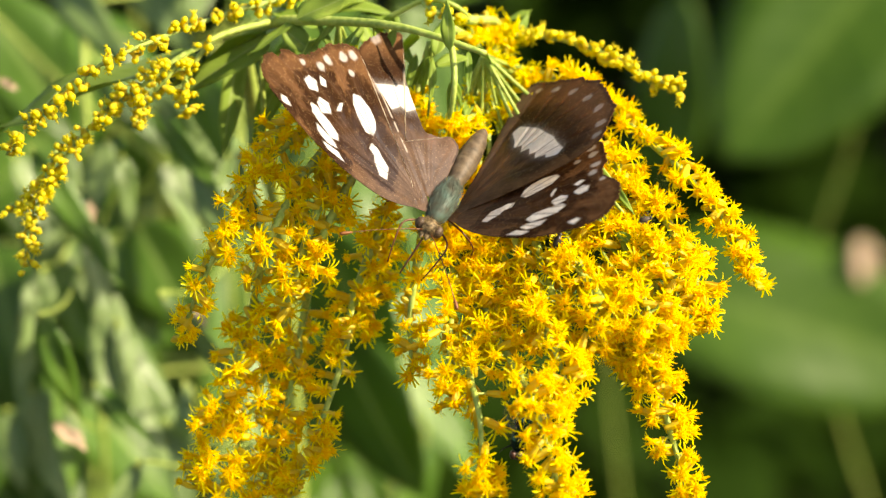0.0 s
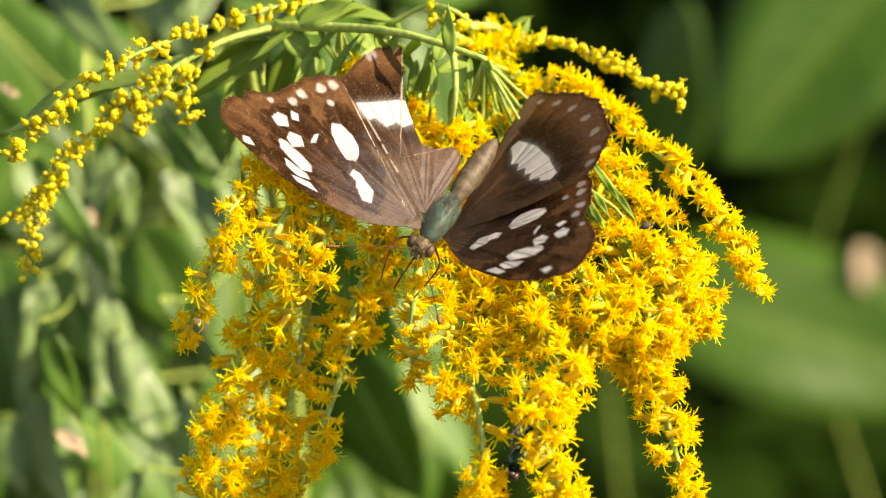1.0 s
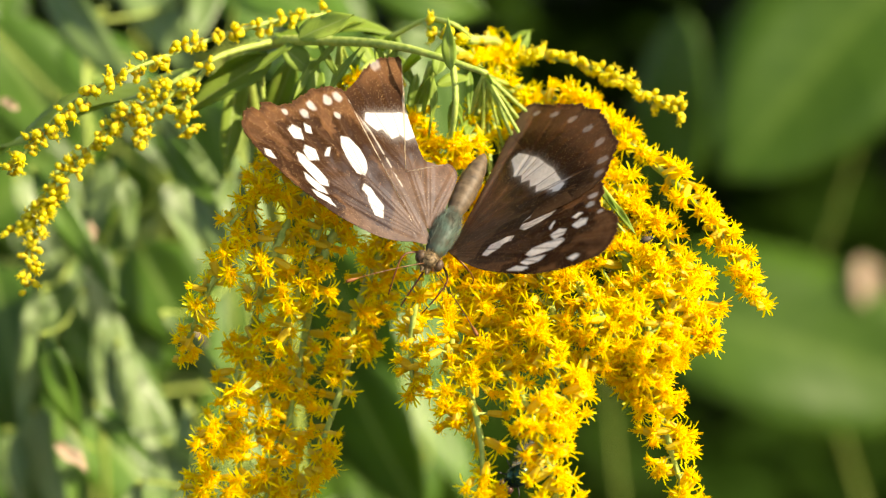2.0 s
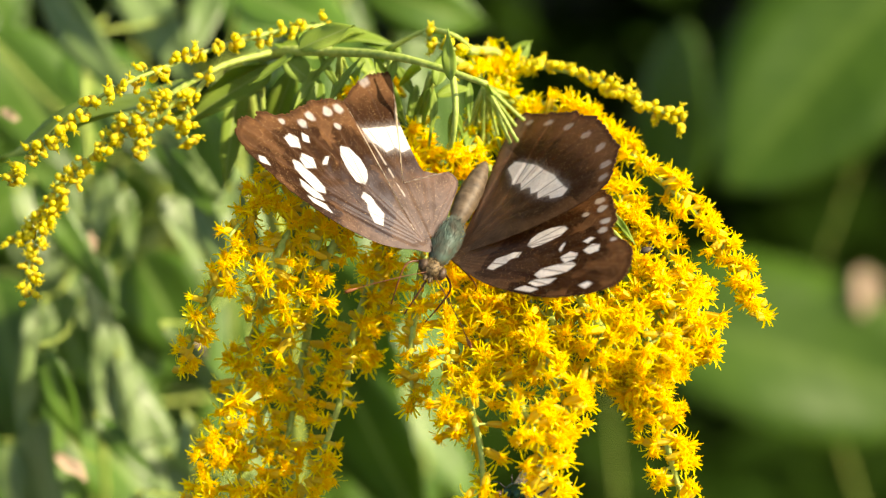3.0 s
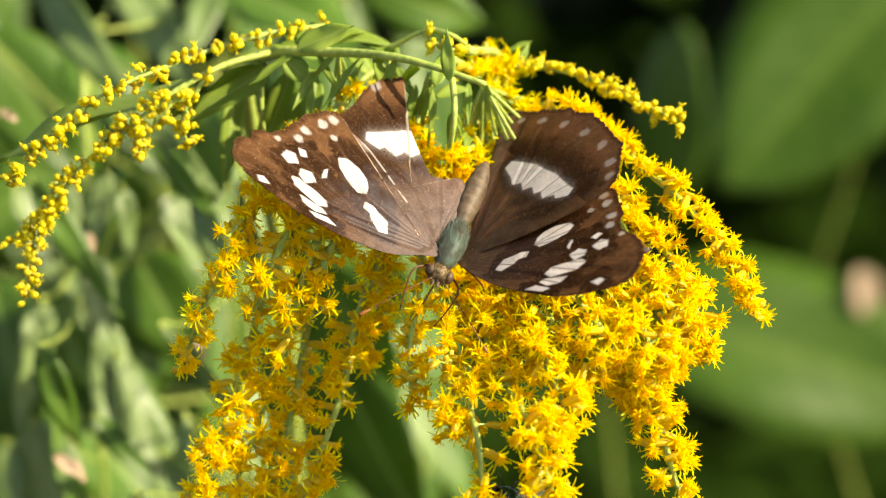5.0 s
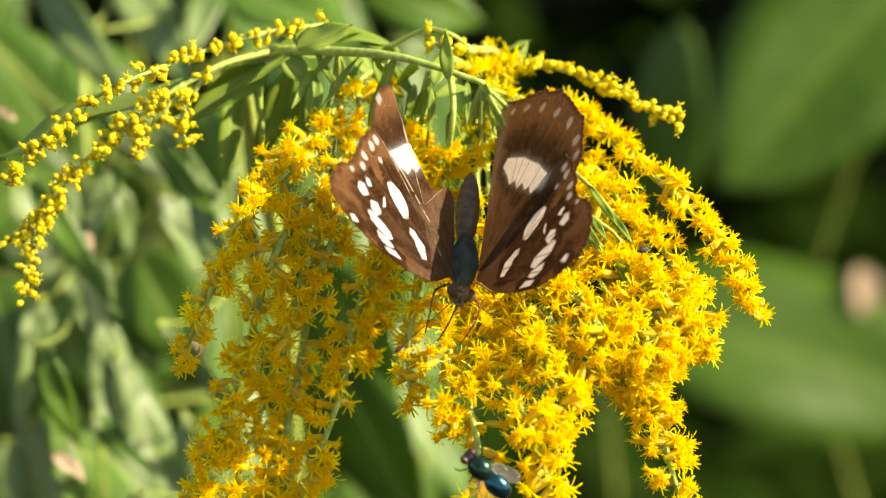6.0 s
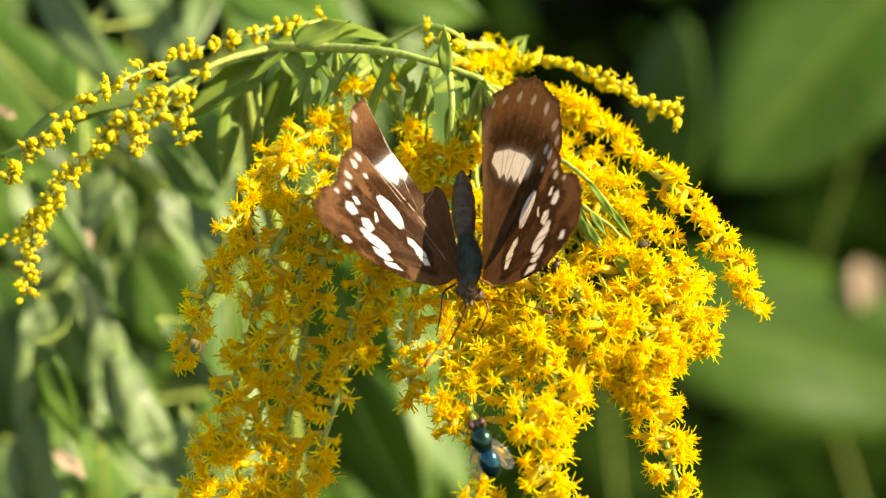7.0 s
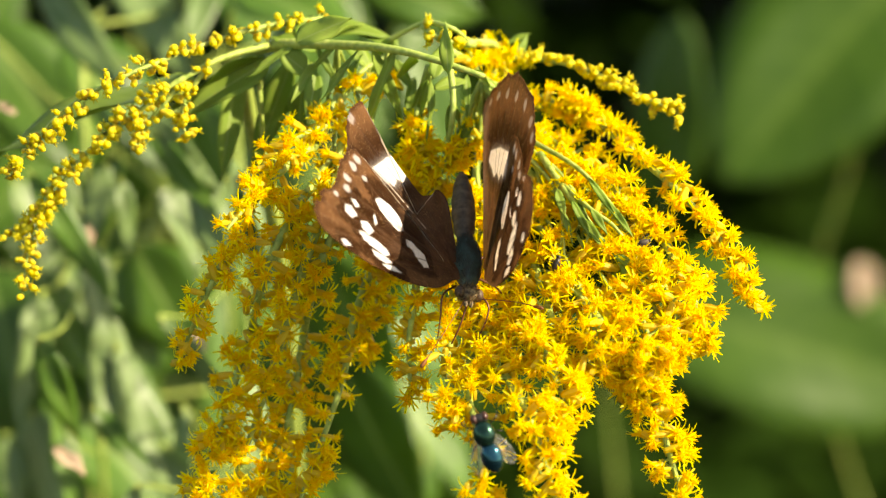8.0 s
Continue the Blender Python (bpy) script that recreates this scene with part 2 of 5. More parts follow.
def bud_mesh(seed):
    """A closed or half-open bud on its green bracts, facing +z."""
    r = random.Random(seed)
    bm = bmesh.new()
    mm = 0.001
    fat = r.uniform(0.85, 1.1)
    tube(bm, [Vector((0, 0, z * mm)) for z in (-1.9, -1.6, -1.1, -0.4)], [f * fat * mm for f in (0.3, 0.65, 0.85, 0.9)], 8, 1, False)
    tube(bm, [Vector((0, 0, z * mm)) for z in (-0.7, 0.1, 0.6, 0.95, 1.1)], [f * fat * mm for f in (0.86, 1.05, 0.92, 0.55, 0.1)], 8, 0)
    if seed % 3 == 0:
        for k in range(4):
            a = k * 1.6 + r.random()
            d = Vector((math.cos(a) * 0.8, math.sin(a) * 0.8, 1)).normalized()
            tube(bm, [Vector((0, 0, 1.0 * mm)), Vector((0, 0, 1.0 * mm)) + d * r.uniform(1.2, 2.0) * mm], [0.25 * mm, 0.12 * mm], 4, 0)
    me = bpy.data.meshes.new("flower_bud")
    bm.to_mesh(me)
    bm.free()
    for m in (BUD, CUP):
        me.materials.append(m)
    me.polygons.foreach_set("use_smooth", [True] * len(me.polygons))
    return me


HEADS = [head_mesh(i, 1.0 if i % 3 else 0.7) for i in range(14)]
BUDS = [bud_mesh(i) for i in range(7)]
goldenrod = thing("goldenrod", "arching goldenrod plant in full yellow bloom", "plant", Matrix.Translation(Vector((0, 0, 0))))
LIGHT_SIDE = (W * 0.75 + V * 0.5 + U * 0.2).normalized()
made_heads = 0
HUBS = [at(-29.6, 36.3, -24), at(-19.0, 35.9, -18), at(-9.6, 35.0, -14), at(-1.4, 33.0, -16), at(7.4, 30.1, -20)]


def clear_of_perch(u, v, w):
    """Keeps the flowers below the butterfly's body and wings, which rest on a slope."""
    cap = -11.5 - 0.58 * (v + 1) - (0.35 * u if u < 5 else 1.75 - 0.25 * (u - 5))
    if v < -6:
        cap += (0.2 + 1.1 * min(max((u - 12) / 11, 0), 1)) * (-6 - v)
    cap -= 4.5 * min(max((13 - abs(u - 9)) / 6, 0), 1) * min(max((9 - abs(v + 12)) / 4, 0), 1)
    if v < -20:
        cap += 0.5 * min(-20 - v, 24)
    ahead = -0.657 * u - 6 - v
    if u < -8 and ahead > 0:
        cap += 0.55 * ahead
    if u > 6 and v > 14:
        cap -= 4
    if v > 13:
        cap += 1.5 * min(v - 13, 10) * min(max((6.5 - abs(u - 1.0)) / 4, 0), 1)
    return (u, v, min(w * 0.65 if w > 0 else w, cap))


def raceme(points, count, seed, buds=0.0, girth=4.2, singly=True, bare=0.06, stalk=0.9, scale=1.0, bias=0.55):
    """One drooping branch of the panicle. points: (u, v, w) in mm along its axis, from the stem to the tip."""
    global made_heads
    r = random.Random(seed)
    line = spline([at(*clear_of_perch(*p)) for p in points], 28)
    bm = bmesh.new()
    tube(bm, line, [stalk * 0.001 * (1 - 0.65 * i / 27) for i in range(28)], 7)
    hub = min(HUBS, key=lambda q: (q - line[0]).length)
    if buds < 0.5 and (hub - line[0]).length > 0.004:
        tube(bm, spline([hub, hub.lerp(line[0], 0.4) - W * 0.009, line[0] - W * 0.002, line[1]], 12), [0.00036] * 12, 6)
    spots = []
    for i in range(count):
        s = bare + (1 - bare) * (i + r.uniform(-0.4, 0.4)) / count
        s = min(max(s, 0), 1)
        k = min(int(s * 27), 26)
        p = line[k].lerp(line[k + 1], s * 27 - k)
        d = (line[k + 1] - line[k]).normalized()
        a = r.uniform(0, math.tau)
        e = d.orthogonal().normalized()
        out = (e * math.cos(a) + d.cross(e) * math.sin(a))
        out = (out + LIGHT_SIDE * bias * r.uniform(0.2, 1.3)).normalized()
        taper = 0.55 + 0.45 * math.sin(math.pi * min(0.15 + 0.8 * s, 1))
        if buds >= 0.5:
            knot = i // 4
            rk = random.Random(seed * 50 + knot)
            s = min((knot + 0.5 + r.uniform(-0.35, 0.35)) * 4 / count, 1)
            k = min(int(s * 27), 26)
            p = line[k].lerp(line[k + 1], s * 27 - k)
            knob = Vector((rk.uniform(-1, 1), rk.uniform(-0.6, 0.3), rk.uniform(-1, 1))).normalized() * rk.uniform(0.2, 0.8) * girth * 0.0006
            p = p + knob
        reach = (girth * taper * r.uniform(0.45, 1.15) if buds < 0.5 else r.uniform(0.5, 1.7)) * 0.001
        tip = p + out * reach + d * reach * r.uniform(-0.1, 0.7)
        face = (out + d * r.uniform(-0.1, 0.7) + Vector((r.uniform(-1, 1), r.uniform(-1, 1), r.uniform(-1, 1))) * 0.55).normalized()
        is_bud = r.random() < buds
        q = tip - PERCH
        if math.hypot((q.dot(U) * 1000 - 6.6) / 4.2, (q.dot(V) * 1000 + 34.0) / 6.5) < 1 and q.dot(W) > 0.016:
            continue
        size = scale * r.uniform(0.74, 1.16)
        low = tip - face * (1.8 if is_bud else 3.4) * 0.001 * size
        tube(bm, [p, p.lerp(low, 0.6) + out * 0.0003, low], [0.0003, 0.00025, 0.0003], 4, 0, False)
        turn = face.to_track_quat("Z", "Y").to_matrix().to_4x4() @ Matrix.Rotation(r.uniform(0, 6.28), 4, "Z")
        spots.append((is_bud, r.randrange(14), Matrix.Translation(tip) @ turn @ Matrix.Diagonal((size, size, size, 1))))
    branch = part("raceme", bm, STALK, goldenrod, "drooping green branch set with small yellow flower heads" if buds < 0.5 else "green branch with tight yellow buds")
    if singly and made_heads + count <= 340:
        made_heads += count
        for is_bud, k, m in spots:
            me = BUDS[k % 7] if is_bud else HEADS[k]
            ob = new("flower_bud" if is_bud else "flower_head", me)
            ob.parent = branch
            ob.matrix_basis = m
        return
    rest = bmesh.new()
    for is_bud, k, m in spots:
        me = BUDS[k % 7] if is_bud else HEADS[k]
        first = len(rest.verts)
        rest.from_mesh(me)
        rest.verts.ensure_lookup_table()
        for v in rest.verts[first:]:
            v.co = m @ v.co
    ob = part("bloom", rest, (BUD, CUP) if buds >= 0.5 else (RAY, DISC, CUP), branch, smooth=buds >= 0.5)
    tagged(ob, kind="stuff")


def build_goldenrod():
    r = random.Random(7)
    bm = bmesh.new()
    # the main stem climbs from the ground behind and arches forward
    foot = Vector((-0.03, 0.36, -0.01))
    line = spline([foot, Vector((-0.03, 0.30, 0.4)), Vector((-0.034, 0.16, 0.85)), at(-34.0, -7.1, -110), at(-38.1, 26.7, -60), at(-36.6, 34.4, -36), at(-29.6, 36.3, -24), at(-19.0, 35.9, -18), at(-9.6, 34.8, -12), at(-1.4, 32.6, -8), at(7.7, 29.4, -6)], 60)
    tube(bm, line, [0.0026 - 0.0015 * min(i / 34, 1) - 0.0006 * max(i - 34, 0) / 25 for i in range(60)], 10)
    part("stem", bm, STALK, goldenrod)
    # stalks that leave the arch and carry the racemes
    for pts, rad in ((((-31.8, 36.4, -25), (-39.8, 33.8, -20), (-46.8, 30.0, -17), (-50.8, 27.4, -16)), 1.0),
                     (((-10.7, 37.0, -14), (-3.5, 40.3, -10), (1.6, 39.2, -8), (5.2, 37.0, -6)), 0.8),
                     (((7.7, 29.4, -6), (14.7, 27.8, -5), (21.7, 25.7, -2), (29.6, 22.6, 0)), 1.1),
                     (((1.6, 31.5, -8), (2.1, 25.3, -4), (1.6, 20.1, 0), (0.6, 16.0, 2)), 0.9),
                     (((-2.4, 32.1, -8), (-4.4, 25.3, -5), (-5.4, 21.2, -3), (-6.9, 17.2, -2)), 0.9),
                     (((-9.6, 34.8, -12), (-14.6, 31.5, -8), (-18.6, 25.4, -6), (-22.6, 18.3, -6)), 0.9),
                     (((7.7, 25.3, -4), (11.6, 22.1, 0), (16.5, 17.0, 4), (21.3, 11.0, 7)), 1.1),
                     (((6.1, 24.2, -3), (6.6, 18.0, 3), (6.5, 12.0, 6), (7.5, 6.0, 8)), 0.8),
                     (((-34.1, 31.7, -30), (-33.9, 26.4, -30), (-33.7, 22.3, -32), (-33.6, 17.1, -36)), 0.9)):
        bm = bmesh.new()
        tube(bm, spline([at(*clear_of_perch(*p)) for p in pts], 16), [rad * 0.0007 * (1 - 0.3 * i / 15) for i in range(16)], 8)
        part("side_stalk", bm, STALK, goldenrod)
    # bracts and small leaves along the arch: base, tip, width in mm, facing
    for p0, p1, w, f in (((-1.4, 29.4, -6), (0.4, 37.2, -4), 5.5, W), ((-16.8, 35.5, -14), (-12.6, 31.7, -8), 6.5, W + V),
                         ((-21.5, 37.1, -16), (-15.0, 41.7, -22), 6.0, V), ((-23.0, 31.0, -16), (-24.5, 21.1, -14), 6.0, W),
                         ((-5.0, 30.4, -6), (-6.6, 22.7, -3), 3.2, W), ((-2.4, 29.4, -6), (-4.9, 19.2, -2), 3.0, W - U),
                         ((6.1, 22.7, -2), (3.1, 17.0, 2), 2.6, W), ((6.6, 22.2, -2), (6.1, 15.0, 3), 2.4, W + U),
                         ((13.8, 33.6, -8), (16.6, 39.5, -8), 3.0, W), ((-9.7, 38.3, -18), (-29.9, 41.2, -30), 8.0, V + W),
                         ((-14.8, 36.0, -14), (-8.6, 35.5, -10), 5.0, V), ((-26.3, 36.9, -20), (-23.4, 42.9, -24), 7.0, W),
                         ((1.6, 25.2, -3), (1.1, 17.1, 1), 2.8, W), ((15.4, 12.9, 8), (22.2, 7.0, 11), 3.0, W),
                         ((21.3, 13.9, 8), (28.9, 2.0, 14), 3.2, W), ((22.2, 8.0, 10), (30.8, -3.8, 15), 4.0, W + U),
                         ((29.7, -4.8, 17), (36.3, -8.6, 19), 4.2, W), ((4.7, 30.5, -7), (4.6, 22.8, -4), 2.6, W),
                         ((-12.6, 28.5, -8), (-8.5, 29.4, -5), 3.0, V), ((-2.9, 29.4, -6), (-6.2, 21.4, -3), 3.4, W), ((-1.9, 29.4, -6), (-2.2, 18.0, -2), 2.6, W + U * 0.5),
                         ((6.6, 22.7, -2), (1.6, 18.6, 1), 2.8, W), ((6.4, 23.7, -2), (7.8, 14.0, 3), 2.6, W - U * 0.3), ((1.6, 25.3, -4), (4.6, 18.6, 0), 2.4, W + U), ((-5.0, 25.4, -6), (-1.9, 14.2, -2), 2.4, W),
                         ((-23.1, 33.1, -18), (-27.3, 25.9, -18), 4.2, W), ((7.6, 24.2, -3), (12.1, 20.5, 2), 2.4, W + V), ((-8.6, 33.8, -12), (-5.0, 27.5, -8), 3.6, W), ((12.3, 37.1, -8), (16.8, 39.7, -8), 2.6, V + W), ((-19.7, 28.6, -10), (-14.6, 31.4, -6), 3.4, V)):
        add_leaf(goldenrod, at(*clear_of_perch(*p0)), at(*clear_of_perch(*p1)), w * 0.00055, f, BRACT, r, "bract", droop=0.12, fold=0.4, steps=10)
    # small stalks with a narrow bract or two hang under the arch
    for k in range(9):
        i = r.randint(34, 58)
        p = line[i]
        lean_out = U * r.uniform(-1.0, 0.9) + V * r.uniform(-1.0, 0.45) + W * r.uniform(0.0, 0.5)
        tip = p + lean_out.normalized() * r.choice((0.004, 0.007, 0.011, 0.016))
        q = tip - PERCH
        room = clear_of_perch(q.dot(U) * 1000, q.dot(V) * 1000, q.dot(W) * 1000)
        add_leaf(goldenrod, p, at(*room), r.uniform(0.0012, 0.0026), W + U * r.uniform(-0.6, 0.6) + V * 0.4, BRACT, r, "bract", droop=r.uniform(-0.15, 0.25), fold=0.45, steps=8)
    for p0, p1, w, f in (((-29.4, 34.8, -20), (-23.0, 29.8, -14), 6.5, W + V * 0.3), ((-17.8, 36.5, -14), (-11.1, 31.0, -8), 6.0, W + V), ((-8.0, 35.7, -10), (-14.8, 39.1, -14), 5.5, W + V),
                         ((-23.1, 35.2, -18), (-31.6, 38.6, -22), 6.0, W + V), ((4.6, 29.3, -4), (-2.4, 28.2, -2), 4.0, W + V), ((-14.7, 34.8, -12), (-17.8, 28.7, -12), 4.4, W - U)):
        add_leaf(goldenrod, at(*clear_of_perch(*p0)), at(*clear_of_perch(*p1)), w * 0.0007, f, BRACT, r, "bract", droop=0.15, fold=0.35, steps=10)
    for p0, p1, w, f in (((-26.2, 36.0, -13), (-16.6, 40.6, -10), 5.2, W + V * 0.6), ((1.2, 29.8, -4), (0.5, 39.2, -3), 2.6, W - U * 0.2)):
        add_leaf(goldenrod, at(*p0), at(*p1), w * 0.001, f, BRACT, r, "leaf", droop=0.1, fold=0.3, wave=0.05, steps=12)
    # the lance-shaped leaves of the stem, behind the spray
    for p0, p1, w, f in (((-31.9, 33.7, -28), (-48.6, 23.7, -26), 6.5, V * 0.4 + W), ((-32.9, 34.6, -26), (-51.0, 26.4, -30), 4.5, V),
                         ((-45.3, 29.3, -24), (-87.2, 20.5, -40), 11, V + W * 0.6), ((-39.0, 33.3, -40), (-40.7, 11.8, -34), 5.0, W + U * 0.5),
                         ((-28.0, 34.1, -34), (-36.9, 11.9, -40), 5.5, W), ((-25.7, 30.7, -30), (-28.1, 15.0, -36), 5.0, W - U)):
        add_leaf(goldenrod, at(*p0), at(*p1), w * 0.001, f, BRACT, r, "leaf", droop=0.1, fold=0.3)
    # green stalks that lie bare on top of the dome, with their bracts
    for pts, rad in ((((17.9, 15.9, -13), (23.7, 6.9, -4), (28.6, 0.1, 0), (32.4, -4.9, 3.5), (36.4, -8.0, 6.5)), 0.95),
                     (((21.8, 10.2, -7), (26.6, 5.6, -1), (30.1, 3.1, 0.5), (32.0, 0.9, 2)), 0.7),
                     (((20.4, 12.5, -10), (21.6, 7.7, -6), (21.7, 3.6, -3), (21.3, -0.9, -2)), 0.5),
                     (((25.2, 4.6, -2), (26.1, 1.6, -0.5), (25.6, -0.9, 0)), 0.5),
                     (((15.6, 15.6, -14), (20.1, 10.1, -8.5), (21.6, 4.1, -4), (21.9, -2.9, -1)), 0.6),
                     (((14.6, 18.1, -17), (21.6, 12.1, -9), (25.6, 5.1, -3.5), (28.1, -0.9, 0)), 0.65),
                     (((16.1, 18.6, -17), (24.6, 13.1, -7.5), (30.6, 6.1, -2.5), (32.6, 2.1, 0.5)), 0.7)):
        bm = bmesh.new()
        tube(bm, spline([at(p[0], p[1], p[2] - 4) for p in pts], 16), [rad * 0.00075 * (1 - 0.45 * i / 15) for i in range(16)], 8)
        part("side_stalk", bm, STALK, goldenrod)
    for p0, p1, w in (((25.2, 4.3, -1.6), (29.3, -2.1, 1.5), 2.0), ((30.0, -1.9, 2), (37.2, -7.0, 6.5), 2.0), ((23.2, 7.3, -2.6), (26.8, 0.1, 0.5), 1.8), ((26.6, 5.6, 0), (29.5, 1.1, 1.6), 1.8), ((20.7, 9.2, -6), (22.1, 4.1, -3), 2.2), ((24.0, 8.6, -5), (26.4, 1.9, -1), 1.6), ((26.4, 11.2, -5), (31.4, 4.0, 0), 1.7), ((21.6, 5.6, -4), (23.4, -0.6, -1), 1.5), ((29.6, 7.0, -3), (34.2, 0.6, 1.5), 1.8), ((31.5, -4.0, 3), (35.6, -10.2, 6), 1.9)):
        add_leaf(goldenrod, at(p0[0], p0[1], p0[2] - 3.5), at(p1[0], p1[1], p1[2] - 3), w * 0.0008, W + V * 0.3, BRACT, r, "bract", droop=0.1, fold=0.4, steps=10)
    # racemes in bloom, nearest first
    bloom = (
        (((14.4, 13.9, 8), (24.1, 4.0, 12), (30.7, -5.7, 16), (35.4, -15.4, 18), (36.9, -24.1, 18)), 52, 5.0),
        (((11.4, 10.9, 8), (19.1, 0.1, 13), (23.9, -8.6, 17), (26.7, -16.4, 18), (25.8, -24.1, 17)), 50, 5.0),
        (((8.5, 11.0, 6), (12.3, -1.9, 12), (16.1, -12.5, 16), (18.3, -20.0, 24), (20.7, -26.8, 23), (22.2, -31.6, 22)), 52, 5.0),
        (((17.5, 16.0, 4), (28.1, 7.0, 9), (35.7, -1.9, 13), (40.1, -10.6, 14), (41.7, -19.5, 12)), 50, 4.4),
        (((33.6, -15.4, 16), (35.5, -23.2, 17), (37.5, -30.0, 16), (39.5, -36.9, 15), (42.0, -45.7, 14), (44.5, -54.5, 14)), 49, 3.8),
        (((6.4, -11.5, 20), (9.1, -19.8, 30), (13.8, -28.2, 31), (16.7, -34.9, 30), (19.1, -43.5, 29), (21.4, -52.0, 29)), 56, 4.4),
        (((21.6, 25.6, -4), (28.1, 22.6, -2), (34.6, 16.6, 0), (42.4, 9.1, 1), (48.6, 1.6, 1), (53.4, -5.9, 0), (55.6, -12.4, 0)), 48, 2.6),
        (((5.5, 6.0, 8), (6.4, -5.7, 18), (6.4, -15.3, 20), (4.4, -24.6, 27), (6.3, -34.2, 27), (6.8, -43.8, 26), (7.2, -52.3, 26)), 61, 4.4),
        (((25.9, -11.6, 14), (29.7, -17.4, 16), (32.7, -24.2, 15), (31.8, -27.2, 14)), 22, 3.8),
        (((36.1, 5.0, 8), (41.8, -3.8, 10), (44.9, -12.7, 9), (45.9, -19.6, 8)), 28, 3.4),
        (((9.5, 2.1, 8), (11.4, -7.7, 12), (13.3, -15.5, 14), (11.4, -25.3, 12)), 34, 4.4),
        (((14.5, 20.0, 2), (25.3, 14.9, 6), (32.1, 8.0, 9), (35.8, 0.1, 12)), 34, 4.4),
        (((1.6, 2.1, 6), (2.1, -7.7, 12), (1.5, -17.3, 20), (1.1, -25.0, 20), (1.5, -32.7, 20)), 34, 4.0),
        (((-3.4, -0.9, 0), (-4.9, -10.0, -3), (-5.9, -19.0, -4), (-5.4, -29.1, -4)), 19, 3.1),
        (((-9.5, 2.1, -7.5), (-13.0, -6.0, -5.7), (-16.4, -16.1, -7.9), (-17.6, -24.2, -6.1), (-21.6, -36.2, -4.3), (-24.5, -44.1, -2.5), (-27.9, -53.1, -2.5)), 49, 3.4),
        (((-9.6, 0.1, -9), (-10.6, -6.0, -11), (-12.2, -14.2, -12), (-14.8, -22.6, -17)), 20, 3.3),
        (((-22.7, 17.3, -7.5), (-30.9, 9.9, 8.7), (-35.7, 1.1, 11), (-41.8, -10.8, 7.3), (-47.3, -22.1, -4.5)), 38, 3.3),
        (((-19.7, 14.3, -7.5), (-26.0, 5.0, 8.3), (-30.8, -5.8, 10.1), (-34.9, -18.2, -8.1), (-38.8, -30.2, -6.3), (-41.7, -39.2, -4.5), (-44.8, -48.3, -4.5)), 67, 3.8),
        (((-18.6, 11.2, -7.5), (-22.1, 1.1, 8.3), (-26.2, -10.8, 4.1), (-30.8, -24.2, -8.1), (-34.8, -36.3, -6.3), (-38.7, -46.3, -4.5), (-42.3, -55.3, -4.5)), 68, 4.0),
        (((-16.2, 7.0, 6.5), (-21.1, -3.8, 8.3), (-24.8, -16.2, -9.9), (-26.8, -28.3, -8.1), (-29.7, -39.3, -6.3), (-31.7, -46.3, -4.5), (-34.3, -55.3, -4.5)), 61, 3.8),
        (((-18.5, 26.3, -4.5), (-22.5, 20.2, -2.3), (-28.4, 17.1, 0), (-31.5, 9.8, 16.3), (-37.1, 2.0, 18.5)), 25, 2.9),
        (((-14.5, 24.3, -4.5), (-18.4, 16.1, -1.5), (-19.3, 7.1, 1.5), (-18.3, -0.9, 4.5)), 20, 3.3),
        (((-20.1, 29.5, -7), (-14.0, 27.9, -6), (-8.0, 29.4, -6)), 8, 1.6),
        (((0.6, 15.2, -2), (-2.4, 9.1, 0), (-8.4, 4.1, -2), (-11.5, 0.1, -3)), 17, 3.4),
        (((-4.4, 19.2, -3), (-3.9, 15.2, -2), (-2.4, 10.1, -2)), 10, 3.2),
        (((3.6, 11.0, 7), (5.5, 6.0, 9), (2.6, 0.1, 8), (-0.4, -3.9, 6)), 22, 3.8),
        (((4.6, 36.5, -6), (10.2, 36.9, -5), (9.7, 31.8, -3), (11.6, 27.2, -2)), 9, 2.2),
        (((7.7, 28.3, -4), (13.6, 26.7, -2), (14.6, 24.1, 0)), 9, 2.8),
        (((16.7, 25.2, -2), (22.6, 25.6, 0), (26.6, 24.6, 1)), 14, 2.8),
        (((8.6, 19.1, 1), (16.5, 16.0, 4), (22.3, 11.0, 7), (26.1, 4.0, 10)), 26, 4.2),
        (((29.2, 2.1, 8), (34.0, -5.8, 10), (38.9, -15.6, 10), (39.9, -23.5, 9)), 34, 4.6),
        (((7.6, 25.2, -3), (6.6, 20.1, -1), (3.6, 17.1, 0), (1.6, 14.1, 0)), 20, 3.2),
        (((-4.5, 24.4, -8), (-5.0, 18.3, -6), (-6.0, 13.2, -6), (-4.4, 9.2, -6)), 20, 3.4),
        (((1.6, 34.5, -6), (6.6, 33.3, -4), (11.7, 34.8, -3), (12.2, 32.3, -3)), 9, 2.2),
        (((16.4, -3.8, 8), (19.3, -13.7, 9), (21.3, -21.5, 9)), 26, 4.8),
        (((23.3, -5.8, 8), (28.1, -14.7, 9), (34.1, -23.6, 8)), 28, 4.8),
    )
    for i, (pts, count, girth) in enumerate(bloom):
        if max(p[0] for p in pts) < -9:
            pts = [(u * 1.015, v * 1.015, w - 8) for u, v, w in pts]
        raceme(pts, int(count * 1.4), 100 + i, 0.0, girth, scale=0.88)
